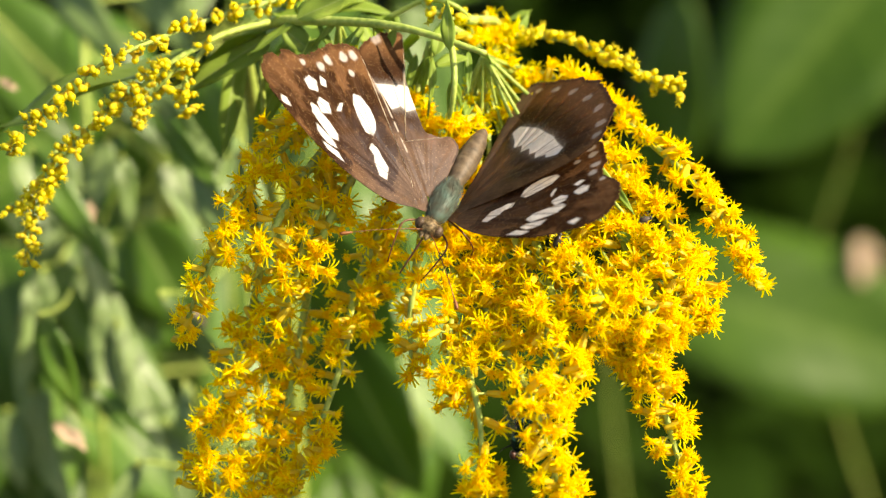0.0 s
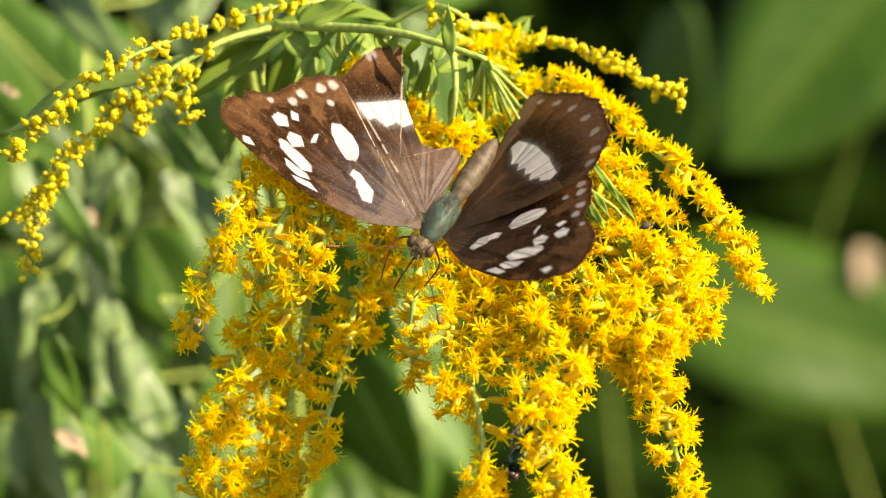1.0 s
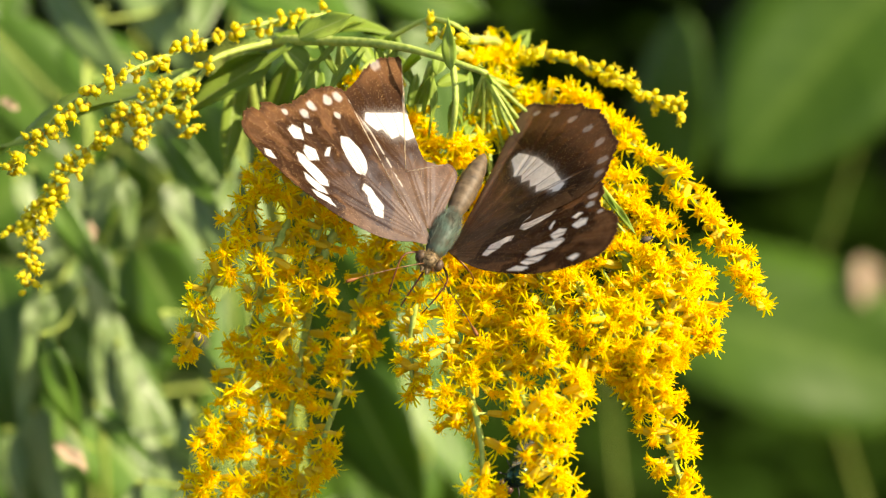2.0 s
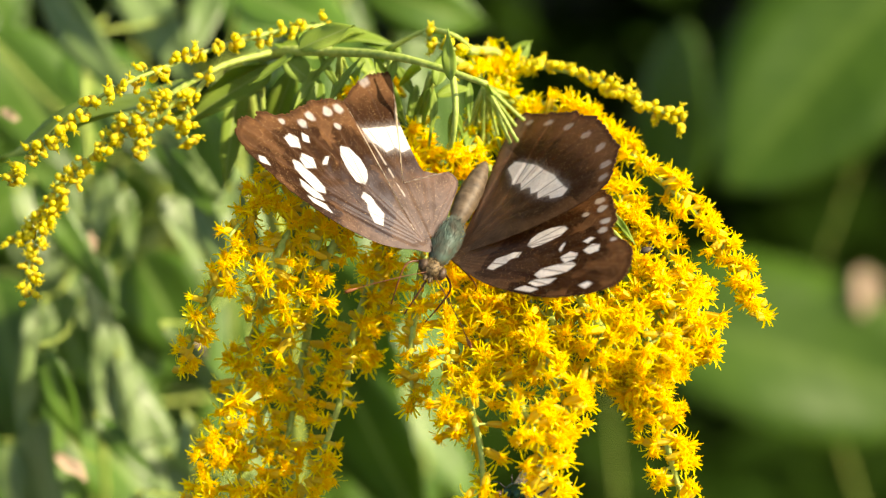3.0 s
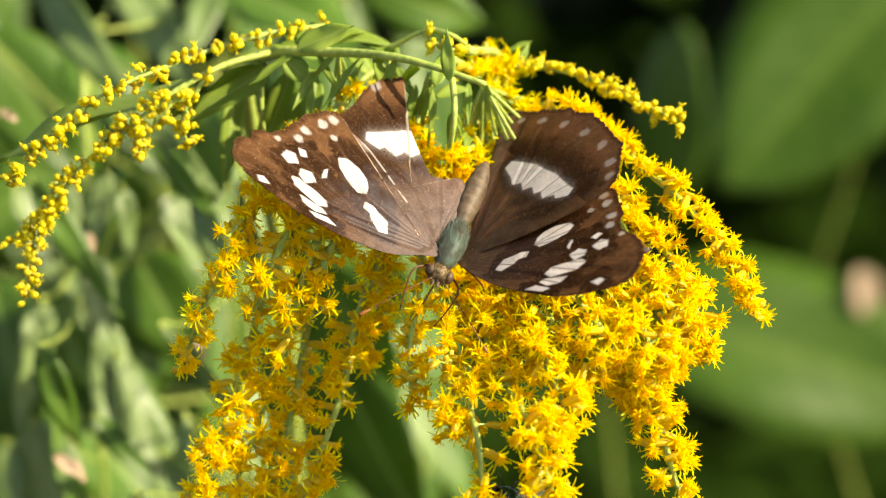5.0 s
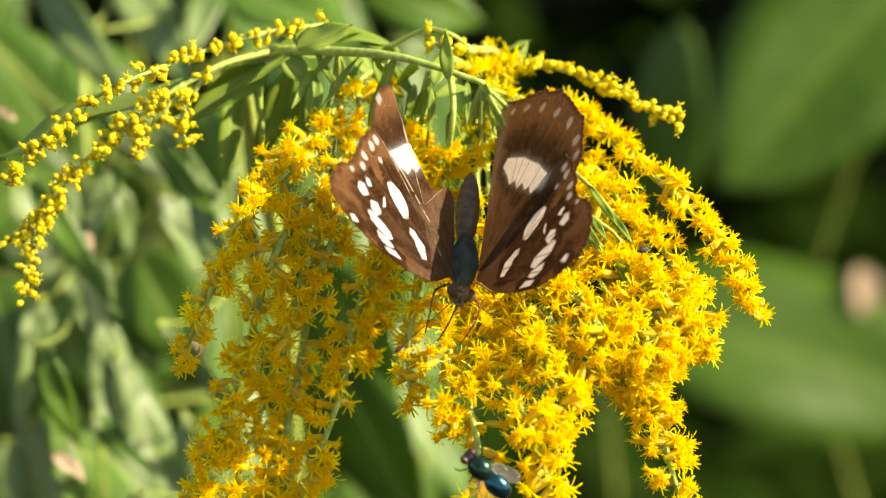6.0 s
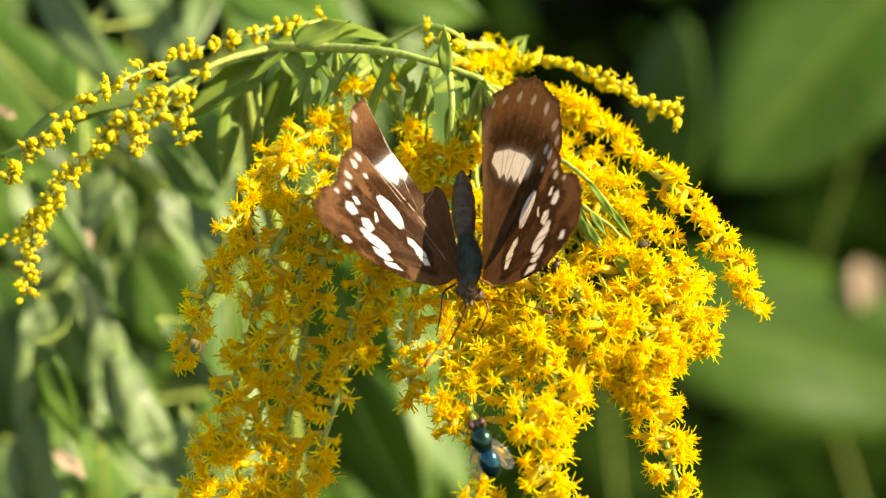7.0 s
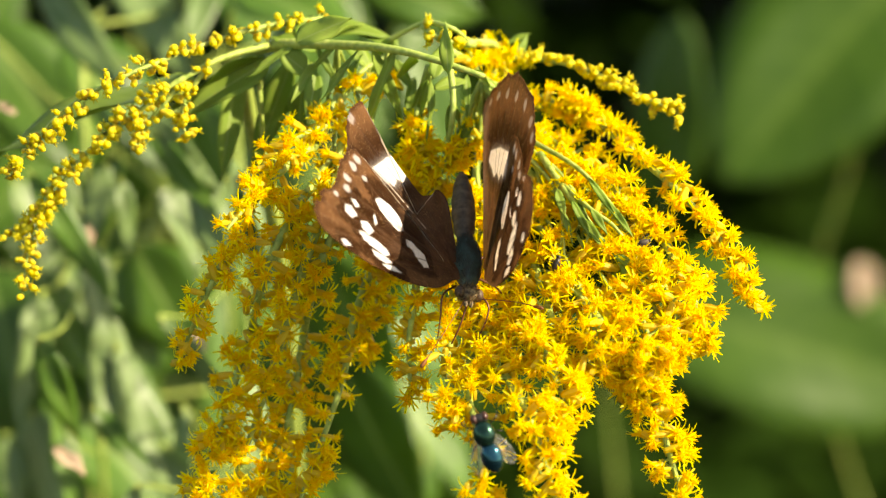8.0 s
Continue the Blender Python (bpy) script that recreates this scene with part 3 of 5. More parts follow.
    # racemes still in bud
    for i, (pts, count, girth) in enumerate((
        (((-21.9, 41.5, -12), (-34.0, 39.3, -10), (-45.1, 35.2, -9), (-56.3, 30.1, -9), (-67.5, 24.0, -9), (-73.6, 17.4, -9), (-78.6, 11.3, -9)), 64, 2.4),
        (((-49.8, 27.9, -16), (-57.1, 22.3, -17), (-63.4, 17.7, -18), (-69.7, 10.4, -19), (-75.0, 1.1, -20), (-77.1, -9.2, -20)), 58, 3.0),
        (((-46.8, 30.0, -17), (-50.9, 24.8, -17), (-54.1, 20.7, -18), (-55.6, 17.1, -18)), 16, 2.2),
        (((-42.7, 32.1, -18), (-46.9, 26.0, -19), (-47.5, 21.8, -19), (-46.4, 18.9, -19)), 14, 2.2),
        (((10.8, 33.6, -12), (15.0, 34.4, -13), (22.2, 33.4, -14), (28.8, 31.2, -15), (34.0, 28.7, -16), (39.2, 25.6, -16), (44.2, 23.5, -17)), 46, 1.2),
        (((-3.5, 39.7, -9), (0.6, 36.6, -8), (5.7, 37.6, -7)), 10, 2.2),
        (((-70.7, 12.5, -19), (-74.1, 4.3, -21), (-79.4, 2.2, -22)), 14, 2.4))):
        raceme(pts, int(count * 2.5), 300 + i, 1.0, girth, False, 0.0, 0.55, 0.64, 0.2)


build_goldenrod()


# ---- leafy shoots behind ----
def shoot(name, label, foot, top, leaves, mat, seed, stem_r=0.002, **shape):
    """A plant of its own: stem from the ground and single leaves given as base, tip, width in mm, facing."""
    r = random.Random(seed)
    plant = thing(name, label, "plant")
    bm = bmesh.new()
    line = spline([foot, foot.lerp(top, 0.5) + Vector((0.02, 0.02, 0)), top], 20)
    tube(bm, line, [stem_r * (1 - 0.6 * i / 19) for i in range(20)], 8)
    part("stem", bm, STALK, plant)
    for p0, p1, w, f in leaves:
        base, tip = at(*p0), at(*p1)
        joint = min(line, key=lambda q: (q - base).length + max(q.z - base.z, 0) * 2)
        bm = bmesh.new()
        tube(bm, spline([joint, joint.lerp(base, 0.6) + Vector((0, 0.004, -0.006)), base, base.lerp(tip, 0.05)], 10), [min(stem_r * 0.25, 0.0008)] * 10, 6)
        twig = part("twig", bm, STALK, plant)
        add_leaf(plant, base, tip, w * 0.001, f, mat, r, "leaf", **shape)
    return plant


SUNNY = (SUN_DIR + W * 0.8).normalized()
shoot("leafy_weed", "green weed with long hanging lance-shaped leaves, sheen put into their pale colour", Vector((-0.18, 0.36, -0.01)), at(-85.0, 51.1, -190), (
    ((-97.3, 67.3, -192), (-73.8, 32.8, -172), 10.9, W - U * 0.3), ((-79.2, 69.1, -212), (-59.0, 37.8, -192), 12.9, W + V * 0.3), ((-55.0, 65.5, -202), (-60.2, 43.9, -182), 8.1, W),
    ((-75.6, 17.9, -152), (-80.7, -5.0, -152), 6.6, W), ((-80.0, 0.1, -157), (-75.6, -27.9, -152), 8.8, SUNNY), ((-76.6, -16.6, -162), (-74.2, -49.8, -157), 10.5, W + U * 0.4),
    ((-74.7, -23.1, -162), (-58.6, -63.1, -162), 11.1, SUNNY), ((-92.8, -11.6, -172), (-97.3, -42.7, -167), 9.5, SUNNY), ((-95.4, -39.1, -172), (-86.2, -67.9, -172), 12.4, W + U * 0.3),
    ((-71.9, 14.0, -147), (-69.4, -3.7, -147), 5.7, SUNNY), ((-99.9, -43.7, -162), (-96.0, -63.1, -162), 8.9, W), ((-64.6, 13.2, -172), (-54.8, -7.7, -172), 9.0, SUNNY),
    ((-88.1, 16.0, -182), (-96.7, -15.8, -182), 11.4, W), ((-100.0, 14.6, -177), (-87.5, -10.4, -177), 9.1, SUNNY), ((-58.6, 14.3, -162), (-51.5, 0.1, -162), 5.5, SUNNY)), PALE, 11, droop=0.08, fold=0.2)
shoot("leafy_weed", "green weed with narrow leaves in the undergrowth", Vector((-0.10, 0.55, -0.01)), at(-55.6, 44.2, -210), (
    ((-49.4, 62.6, -200), (-17.7, 49.1, -180), 20.1, V + W), ((-93.8, 51.0, -230), (-61.9, 15.5, -220), 23.9, SUNNY), ((-69.4, 29.0, -210), (-42.7, 1.5, -200), 16.4, W + V),
    ((-56.8, 35.0, -190), (-44.8, -10.6, -190), 14.7, W * 0.9 - U * 0.5), ((-75.8, -1.3, -220), (-60.5, -30.5, -220), 23.7, W), ((-64.1, -8.3, -230), (-78.6, -38.9, -220), 21.0, SUNNY),
    ((-31.2, -2.6, -220), (-13.3, -42.2, -230), 26.7, W * 0.9 - U * 0.5), ((-27.4, -28.1, -230), (-6.3, -74.2, -240), 28.4, W * 0.9 - U * 0.5), ((-11.9, -4.1, -230), (-24.6, -29.5, -230), 21.2, W * 0.9 - U * 0.5),
    ((-95.2, -5.5, -230), (-75.4, -45.0, -230), 21.2, SUNNY), ((-115.0, -5.6, -240), (-103.5, -59.9, -240), 27.2, W), ((-98.0, -33.8, -230), (-63.5, -74.2, -240), 29.8, W + V),
    ((-48.0, 16.9, -220), (-30.2, -19.6, -230), 21.0, W * 0.9 - U * 0.5), ((-20.1, 65.7, -220), (13.6, 53.8, -230), 16.8, W * 0.9 - U * 0.5), ((-29.1, 57.2, -200), (-50.8, 34.1, -200), 14.9, V + W * 0.5),
    ((-119.3, 55.9, -260), (-91.5, 16.3, -260), 27.9, W + V * 0.3), ((-44.0, -23.0, -250), (-26.6, -66.5, -250), 26.1, W * 0.9 - U * 0.5), ((-120.8, -26.2, -260), (-95.9, -55.6, -260), 23.5, SUNNY)), LEAF, 12, droop=0.1, fold=0.15)



def narrow_weeds():
    """Two weeds with narrow drooping leaves close behind the clump."""
    r = random.Random(58)
    for n, (u0, u1, foot) in enumerate(((-100, -62, -0.14), (-66, -28, -0.07))):
        leaves = []
        for k in range(11 if n else 6):
            u, v, w = r.uniform(u0, u1), r.uniform(-58, 44), -r.uniform(105, 165)
            a, l = r.uniform(-2.2, -0.75), r.uniform(22, 46)
            leaves.append(((u, v, w), (u + l * math.cos(a), v + l * math.sin(a), w + r.uniform(-4, 10)), r.uniform(4.2, 7.6), W + U * r.uniform(-0.7, 1.1) + V * r.uniform(-0.4, 0.8)))
        shoot("leafy_weed", "green weed with narrow drooping leaves close behind the flowers", Vector((foot, 0.30, -0.01)), at((u0 + u1) / 2, 40, -150), leaves, PALE if n else LEAF, 60 + n, 0.0014, droop=0.14, fold=0.25, tip=1.3)


narrow_weeds()


def weed_bank():
    """Three more leafy weeds that fill the ground behind the left half of the clump."""
    r = random.Random(17)
    for n, (cu, spread) in enumerate(((-120, 55), (-66, 50), (-20, 26))):
        leaves = []
        for k in range(26):
            w = -r.uniform(320, 470)
            u, v = (cu + r.uniform(-spread, spread)) * 1.5, r.uniform(-95, 95)
            a, l = r.uniform(-2.3, -0.8), r.uniform(55, 105)
            leaves.append(((u, v, w), (u + l * math.cos(a), v + l * math.sin(a), w + r.uniform(0, 40)), r.uniform(12, 24), SUNNY + Vector((r.uniform(-0.5, 0.5), 0, r.uniform(-0.4, 0.4)))))
        shoot("leafy_weed", "green weed with pointed leaves growing in the shade", Vector((cu * 0.0013, 0.62 + 0.08 * n, -0.01)), at(cu * 1.5, 90, -420), leaves, LEAF, 40 + n, droop=0.12, fold=0.2)


weed_bank()

# ---- broad leaves further back ----
broad = shoot("broad_leaved_plant", "broad-leaved green plant in the sunny undergrowth", Vector((0.34, 0.80, -0.01)), at(150, -30, -760), (
    ((195, 120, -720), (112, 27, -690), 80, W - U * 0.25), ((74, -24, -700), (206, -58, -690), 74, U * 0.42 + V * 0.33 + W * 0.85)),
    BROAD, 13, 0.0016, droop=0.06, fold=0.14, wave=0.02, peak=0.45, tip=0.62, thick=0.0012)
limb_bm = bmesh.new()
tube(limb_bm, spline([at(150, -30, -760), at(158, -16, -735), at(168, -8, -705)], 8), [0.0008] * 8, 6)
part("twig", limb_bm, STALK, broad)
add_leaf(broad, at(168, -8, -705), at(171, -30, -700), 0.013, W, DRY, random.Random(4), "leaf", "withered pinkish-brown leaf", droop=0.2, fold=0.4, peak=0.5, tip=0.6)
shoot("broad_leaved_plant", "dim broad-leaved plant standing behind the goldenrod", Vector((0.10, 0.75, -0.01)), at(60, -30, -640), (
    ((84, 14, -620), (85, 82, -600), 30, W * 0.9 - U * 0.5), ((-29, -12, -560), (0, -76, -560), 42, W * 0.9 - U * 0.5)),
    BROAD, 13, 0.0016, droop=0.1, fold=0.12, wave=0.02, peak=0.45, tip=0.62, thick=0.0012)


def dry_scraps():
    """Pale withered leaves caught in the weeds."""
    r = random.Random(31)
    for n, (p0, p1, w, f) in enumerate((
        ((-83.1, -44.5, -115), (-75.9, -48.0, -110), 4.1, SUNNY), 
        ((-53.7, -19.5, -125), (-50.9, -23.7, -125), 2.4, SUNNY), ((-94.6, 29.7, -115), (-90.9, 27.3, -115), 1.9, W),
        ((-76.4, 3.8, -120), (-74.6, -1.1, -120), 1.5, SUNNY))):
        scrap = thing("withered_leaf", "pale pinkish-brown withered leaf caught in the weeds", "dead leaf", Matrix.Translation(at(*p0)) @ frame_of(at(*p1) - at(*p0), f).to_4x4(), "withered leaves")
        bm = leaf_bm((at(*p1) - at(*p0)).length, w * 0.001, 0.25, 0.5, 0.08, r, 0.45, 0.7, 10)
        part("blade", bm, DRY, scrap)


dry_scraps()


def undergrowth():
    """Leaves past counting that close the view behind the clump."""
    r = random.Random(21)
    bm = bmesh.new()
    for i in range(4600):
        far_row = i >= 2400
        y = r.uniform(2.7, 3.8) if far_row else r.uniform(1.65, 2.8)
        x = r.uniform(-0.75, 0.75) * (0.6 + 0.4 * y)
        z = r.uniform(0.02, 0.95) * max(0.12, 0.78 - 0.24 * y + 0.25 * noise.noise((x * 2.5, y * 2.5, 1)))
        if not far_row and x > 0.02 * y and y < 2.5:
            z *= 0.35
        if far_row:
            z = r.uniform(0.0, 1.25)
        src = leaf_bm(r.uniform(0.07, 0.18) * (1.4 if far_row else 1), r.uniform(0.025, 0.075) * (1.6 if far_row else 1), 0.2, 0.2, 0.03, r, steps=5)
        m = Matrix.Translation((x, y, z)) @ Euler((r.uniform(-0.8, 0.8), r.uniform(-0.6, 1.0), r.uniform(0, 6.28))).to_matrix().to_4x4()
        bmesh.ops.transform(src, matrix=m, verts=src.verts)
        me = bpy.data.meshes.new("tmp")
        src.to_mesh(me)
        src.free()
        bm.from_mesh(me)
        bpy.data.meshes.remove(me)
    tagged(part("undergrowth", bm, THICKET), "green undergrowth of mixed weeds, deep shade put into the leaf colour", "undergrowth", kind="stuff")


undergrowth()


# ---- butterfly ----
# Wing outlines in millimetres from the hinge: outward, rearward.
FORE = ((-1.2, 2.0), (1.3, -1.6), (5.9, -5.1), (11.5, -8.2), (17.4, -10.5), (22.9, -12.2), (27.9, -12.8), (32.6, -12.7), (35.9, -12.0), (38.4, -10.8), (39.4, -7.8), (38.9, -3.9), (37.4, -1.6), (35.0, 0.1), (33.3, 1.3), (32.3, 2.9), (32.0, 5.4), (30.9, 7.8), (28.9, 10.9), (27.0, 12.5), (24.2, 13.3), (12.4, 8.4))
FORE_WORN = ((-1.2, 0.6), (1.5, -3.1), (5.6, -6.2), (9.8, -8.0), (15.5, -9.5), (20.4, -10.1), (25.5, -10.4), (30.9, -10.1), (35.2, -9.6), (38.4, -8.2), (39.3, -6.3), (39.2, -3.9), (37.3, -3.0), (37.9, -1.5), (36.1, -0.1), (34.5, 0.7), (33.3, 2.7), (32.6, 4.8), (31.8, 6.7), (30.6, 9.0), (28.6, 11.3), (26.4, 12.4), (22.9, 11.0), (12.4, 7.8))
HIND = ((0, 2), (12, 2.5), (24, 5.5), (29.5, 9.0), (30.6, 12.2), (30.2, 14.6), (29.9, 17.4), (29.2, 20.4), (27.2, 22.6), (24.9, 25.6), (22.6, 28.2), (19.2, 31.7), (16.2, 32.9), (13.8, 34.8), (11.0, 35.7), (8.2, 36.7), (4.9, 37.5), (1.8, 38.7), (-1.5, 39.8), (-3.0, 38.6), (-3.2, 36.0), (-2.6, 32.6), (-2.3, 27), (-1.6, 21), (-1.2, 12), (-1.2, 5))
HIND_TORN = ((0, 2), (12, 2.5), (22, 5.5), (26.6, 10), (26.2, 13), (25.7, 16.2), (25.8, 19), (24.9, 22.1), (24.4, 23.6), (23, 25.2), (21.3, 27.0), (20.0, 25.5), (17.8, 22.3), (17.0, 20.2), (15.2, 18.7), (13.1, 16.9), (10.2, 14.8), (7.4, 13.1), (5.8, 13.7), (4.2, 14.6), (3.0, 16.2), (1.3, 16.4), (0.1, 15.2), (-0.6, 11), (-1.2, 5))
FORE_SPOTS = (
    ((8.3, -3.2), (9.3, -1.2), (11.5, -0.7), (12.6, -0.2), (14.2, -0.3), (14.0, -1.5), (12.6, -1.7), (11.9, -2.6), (9.8, -3.8)),
    ((15.2, 1.3), (15.4, 2.7), (16.4, 3.9), (18.4, 4.8), (21.0, 5.1), (22.2, 4.2), (21.4, 2.8), (19.0, 1.4), (16.6, 0.6)),
    ((20.0, -6.6), (20.8, -5.3), (23.1, -4.8), (26.6, -4.5), (27.7, -5.2), (26.4, -6.6), (23.6, -7.3), (21.4, -7.6)),
    ((19.3, -8.4), (20.3, -7.8), (24.8, -8.1), (23.6, -9.3), (21.2, -9.5)),
    ((16.8, -9.7), (18.8, -9.1), (22.0, -10.3), (20.6, -10.8)),
    ((23.8, -2.9), (25.2, -1.8), (27.1, -2.4), (26.9, -3.6), (25.2, -4.4)),
    ((28.1, -1.7), (29.4, -0.4), (31.0, -0.8), (31.3, -2.2), (29.6, -2.8)),
    ((27.3, 0.4), (28.2, 1.4), (29.4, 1.0), (28.4, -0.1)),
    ((30.5, -10.4), (32.1, -9.7), (33.1, -10.3), (32.2, -11.3)),
    ((22.6, -0.8), (23.1, 0.8), (23.5, 0.2), (23.2, -1.5)))
FORE_BAND = ((17.2, 10.9), (18.6, 11.9), (22.2, 12.1), (21.5, 10.9), (18.9, 9.4))
FORE_FAINT = ((28.0, 8.4, 1.0), (30.0, 5.0, 0.9), (30.3, 2.8, 0.9), (26.4, 10.6, 1.0), (33.4, 0.2, 0.6), (25.0, 7.4, 0.7))
BAND = ((2.4, 23.2), (3.6, 24.6), (6.4, 23.4), (10.0, 21.6), (13.0, 19.2), (15.8, 17.2), (17.8, 15.0), (21.2, 11.6), (20.4, 10.2), (17.6, 10.4), (17.0, 11.6), (14.4, 11.4), (13.4, 13.6), (12.0, 13.4), (11.0, 15.4), (8.8, 15.4), (7.8, 17.6), (5.8, 17.8), (4.8, 20.0))
HIND_FAINT = ((2.0, 36.1, 0.9), (7.7, 34.0, 1.0), (13.7, 31.0, 1.1), (19.4, 26.8, 1.2), (24.4, 21.6, 1.3), (27.8, 16.1, 1.2), (28.9, 12.4, 1.1))
FORE_DARK = ((16.4, -4.2, 5.0, 2.8), (11.6, -4.6, 2.6, 1.6), (21.5, -1.6, 3.6, 2.2), (12.6, 2.6, 3.4, 1.8), (17.6, 7.4, 6.0, 1.9), (24.6, -9.6, 5.0, 1.5), (23.6, 6.6, 2.0, 1.4), (25.0, 1.6, 1.8, 1.3), (28.8, -4.6, 2.2, 1.6), (30.6, -7.4, 3.0, 1.4), (32.6, -3.6, 1.8, 1.2), (30.6, 1.4, 1.5, 1.2), (29.2, 4.6, 1.3, 1.3), (27.4, 8.2, 1.3, 1.2), (35.4, -8.2, 2.4, 1.6))


def inside(x, y, outline):
    hit = np.zeros(x.shape, bool)
    for (x1, y1), (x2, y2) in zip(outline, outline[1:] + outline[:1]):
        if y1 != y2:
            hit ^= ((y1 > y) != (y2 > y)) & (x < (x2 - x1) * (y - y1) / (y2 - y1) + x1)
    return hit


def soft_inside(x, y, outline, blur, rng):
    """How far each place lies in the outline, averaged over a few jittered tries, so that edges are scaly."""
    total = np.zeros(x.shape)
    for k in range(6):
        total += inside(x + rng.normal(0, blur, x.shape), y + rng.normal(0, blur, x.shape), outline)
    return total / 6


def to_lines(x, y, segments):
    d = np.full(x.shape, 9.0)
    for (x1, y1), (x2, y2) in segments:
        ux, uy = x2 - x1, y2 - y1
        t = np.clip(((x - x1) * ux + (y - y1) * uy) / (ux * ux + uy * uy), 0, 1)
        d = np.minimum(d, np.hypot(x - x1 - t * ux, y - y1 - t * uy))
    return d


FORE_VEINS = [((1, 0), (13, -3.2)), ((1, 0), (14.5, 1.0)), ((13, -3.2), (14.5, 1.0)), ((2, -1.5), (25, -9.8))] + \
    [((13, -3.2), e) for e in ((36.5, -9.5), (38.8, -6.5), (38.2, -3.0), (35.4, 0))] + [((14.5, 1.0), e) for e in ((33.2, 2.4), (31.4, 6), (29.4, 10))] + [((1, 0.5), (26.5, 12.2))]
HIND_VEINS = [((0, 3), (8, 9)), ((0, 3), (6, 13))] + [((8, 9), e) for e in ((30.4, 11), (29.4, 16.6), (26, 23))] + [((6, 13), e) for e in ((21, 28.6), (15, 33.8), (9, 36.6))] + [((0, 3), (2.5, 37.8)), ((-0.5, 3), (-3.4, 36))]


def wing_material():
    m, nt, b = material("wing_scales", 0.46, 0.1)
    b.inputs["Specular Tint"].default_value = (0.72, 0.80, 1.0, 1)
    col = nt.nodes.new("ShaderNodeAttribute")
    col.attribute_name = "scales"
    shine = node(nt, "ShaderNodeMath")
    shine.operation = "MULTIPLY_ADD"
    shine.inputs[1].default_value, shine.inputs[2].default_value = 0.28, 0.022
    nt.links.new(col.outputs["Alpha"], shine.inputs[0])
    nt.links.new(shine.outputs[0], b.inputs["Specular IOR Level"])
    n = noise_tex(nt, 2600.0, 2.0)
    c = mix(nt, ramp(nt, n, [(0.3, (0.84, 0.84, 0.84)), (0.6, (1, 1, 1))]), (0.0, 0.0, 0.0), col.outputs["Color"])
    c = mix(nt, ramp(nt, noise_tex(nt, 420.0, 3.0), [(0.3, (0.86, 0.85, 0.84)), (0.65, (1, 1, 1))]), (0.0, 0.0, 0.0), c)
    dust = ramp(nt, noise_tex(nt, 5200.0, 0.0), [(0.72, (0, 0, 0)), (0.79, (0.5, 0.5, 0.5))])
    c = mix(nt, dust, c, (0.55, 0.38, 0.2))
    nt.links.new(c, b.inputs["Base Color"])
    bump(nt, b, n, 0.35, 0.00006)
    see_through(nt, b, mix(nt, 1.0, c, (1.0, 0.86, 0.70), "MULTIPLY"), 0.36)
    return m


WING = wing_material()
WING_UNDER = plain("wing_underside", (0.42, 0.34, 0.25), (0.72, 0.66, 0.56), 0.55, 400.0, 0.00005)
see_through(WING_UNDER.node_tree, WING_UNDER.node_tree.nodes["Principled BSDF"], (0.95, 0.88, 0.76), 0.85)
FUR = plain("blue_green_fur", (0.046, 0.036, 0.018), (0.060, 0.110, 0.085), 0.6, 520.0, 0.0002)
def ringed():
    m = plain("ringed_scales", (0.050, 0.033, 0.018), (0.130, 0.090, 0.052), 0.6, 900.0, 0.00012)
    nt = m.node_tree
    b = nt.nodes["Principled BSDF"]
    base = b.inputs["Base Color"].links[0].from_socket
    tc = nt.nodes.new("ShaderNodeTexCoord")
    wave = node(nt, "ShaderNodeTexWave", Scale=150.0, Distortion=0.8, Detail=2.0)
    wave.bands_direction = "Y"
    nt.links.new(tc.outputs["Object"], wave.inputs[0])
    nt.links.new(mix(nt, ramp(nt, wave.outputs[1], [(0.55, (0, 0, 0)), (0.9, (0.14, 0.14, 0.14))]), base, (0.21, 0.165, 0.115)), b.inputs["Base Color"])
    return m


RINGED = ringed()
ABDOMEN = plain("grey_brown_scales", (0.04, 0.03, 0.021), (0.115, 0.087, 0.06), 0.6, 700.0, 0.0001)
HEAD_BROWN = plain("brown_head_fur", (0.03, 0.018, 0.008), (0.26, 0.18, 0.085), 0.6, 1800.0, 0.0002)
EYE_DARK = plain("dark_brown_eye", (0.03, 0.018, 0.01), (0.13, 0.08, 0.045), 0.5, 2600.0, 0.00005, 0.0, 0.3)
HORN = plain("red_brown_horn", (0.085, 0.026, 0.008), (0.17, 0.055, 0.015), 0.4, 800.0, 0.0)
CLUB = plain("orange_club", (0.13, 0.040, 0.010), (0.26, 0.09, 0.02), 0.5, 800.0, 0.0)


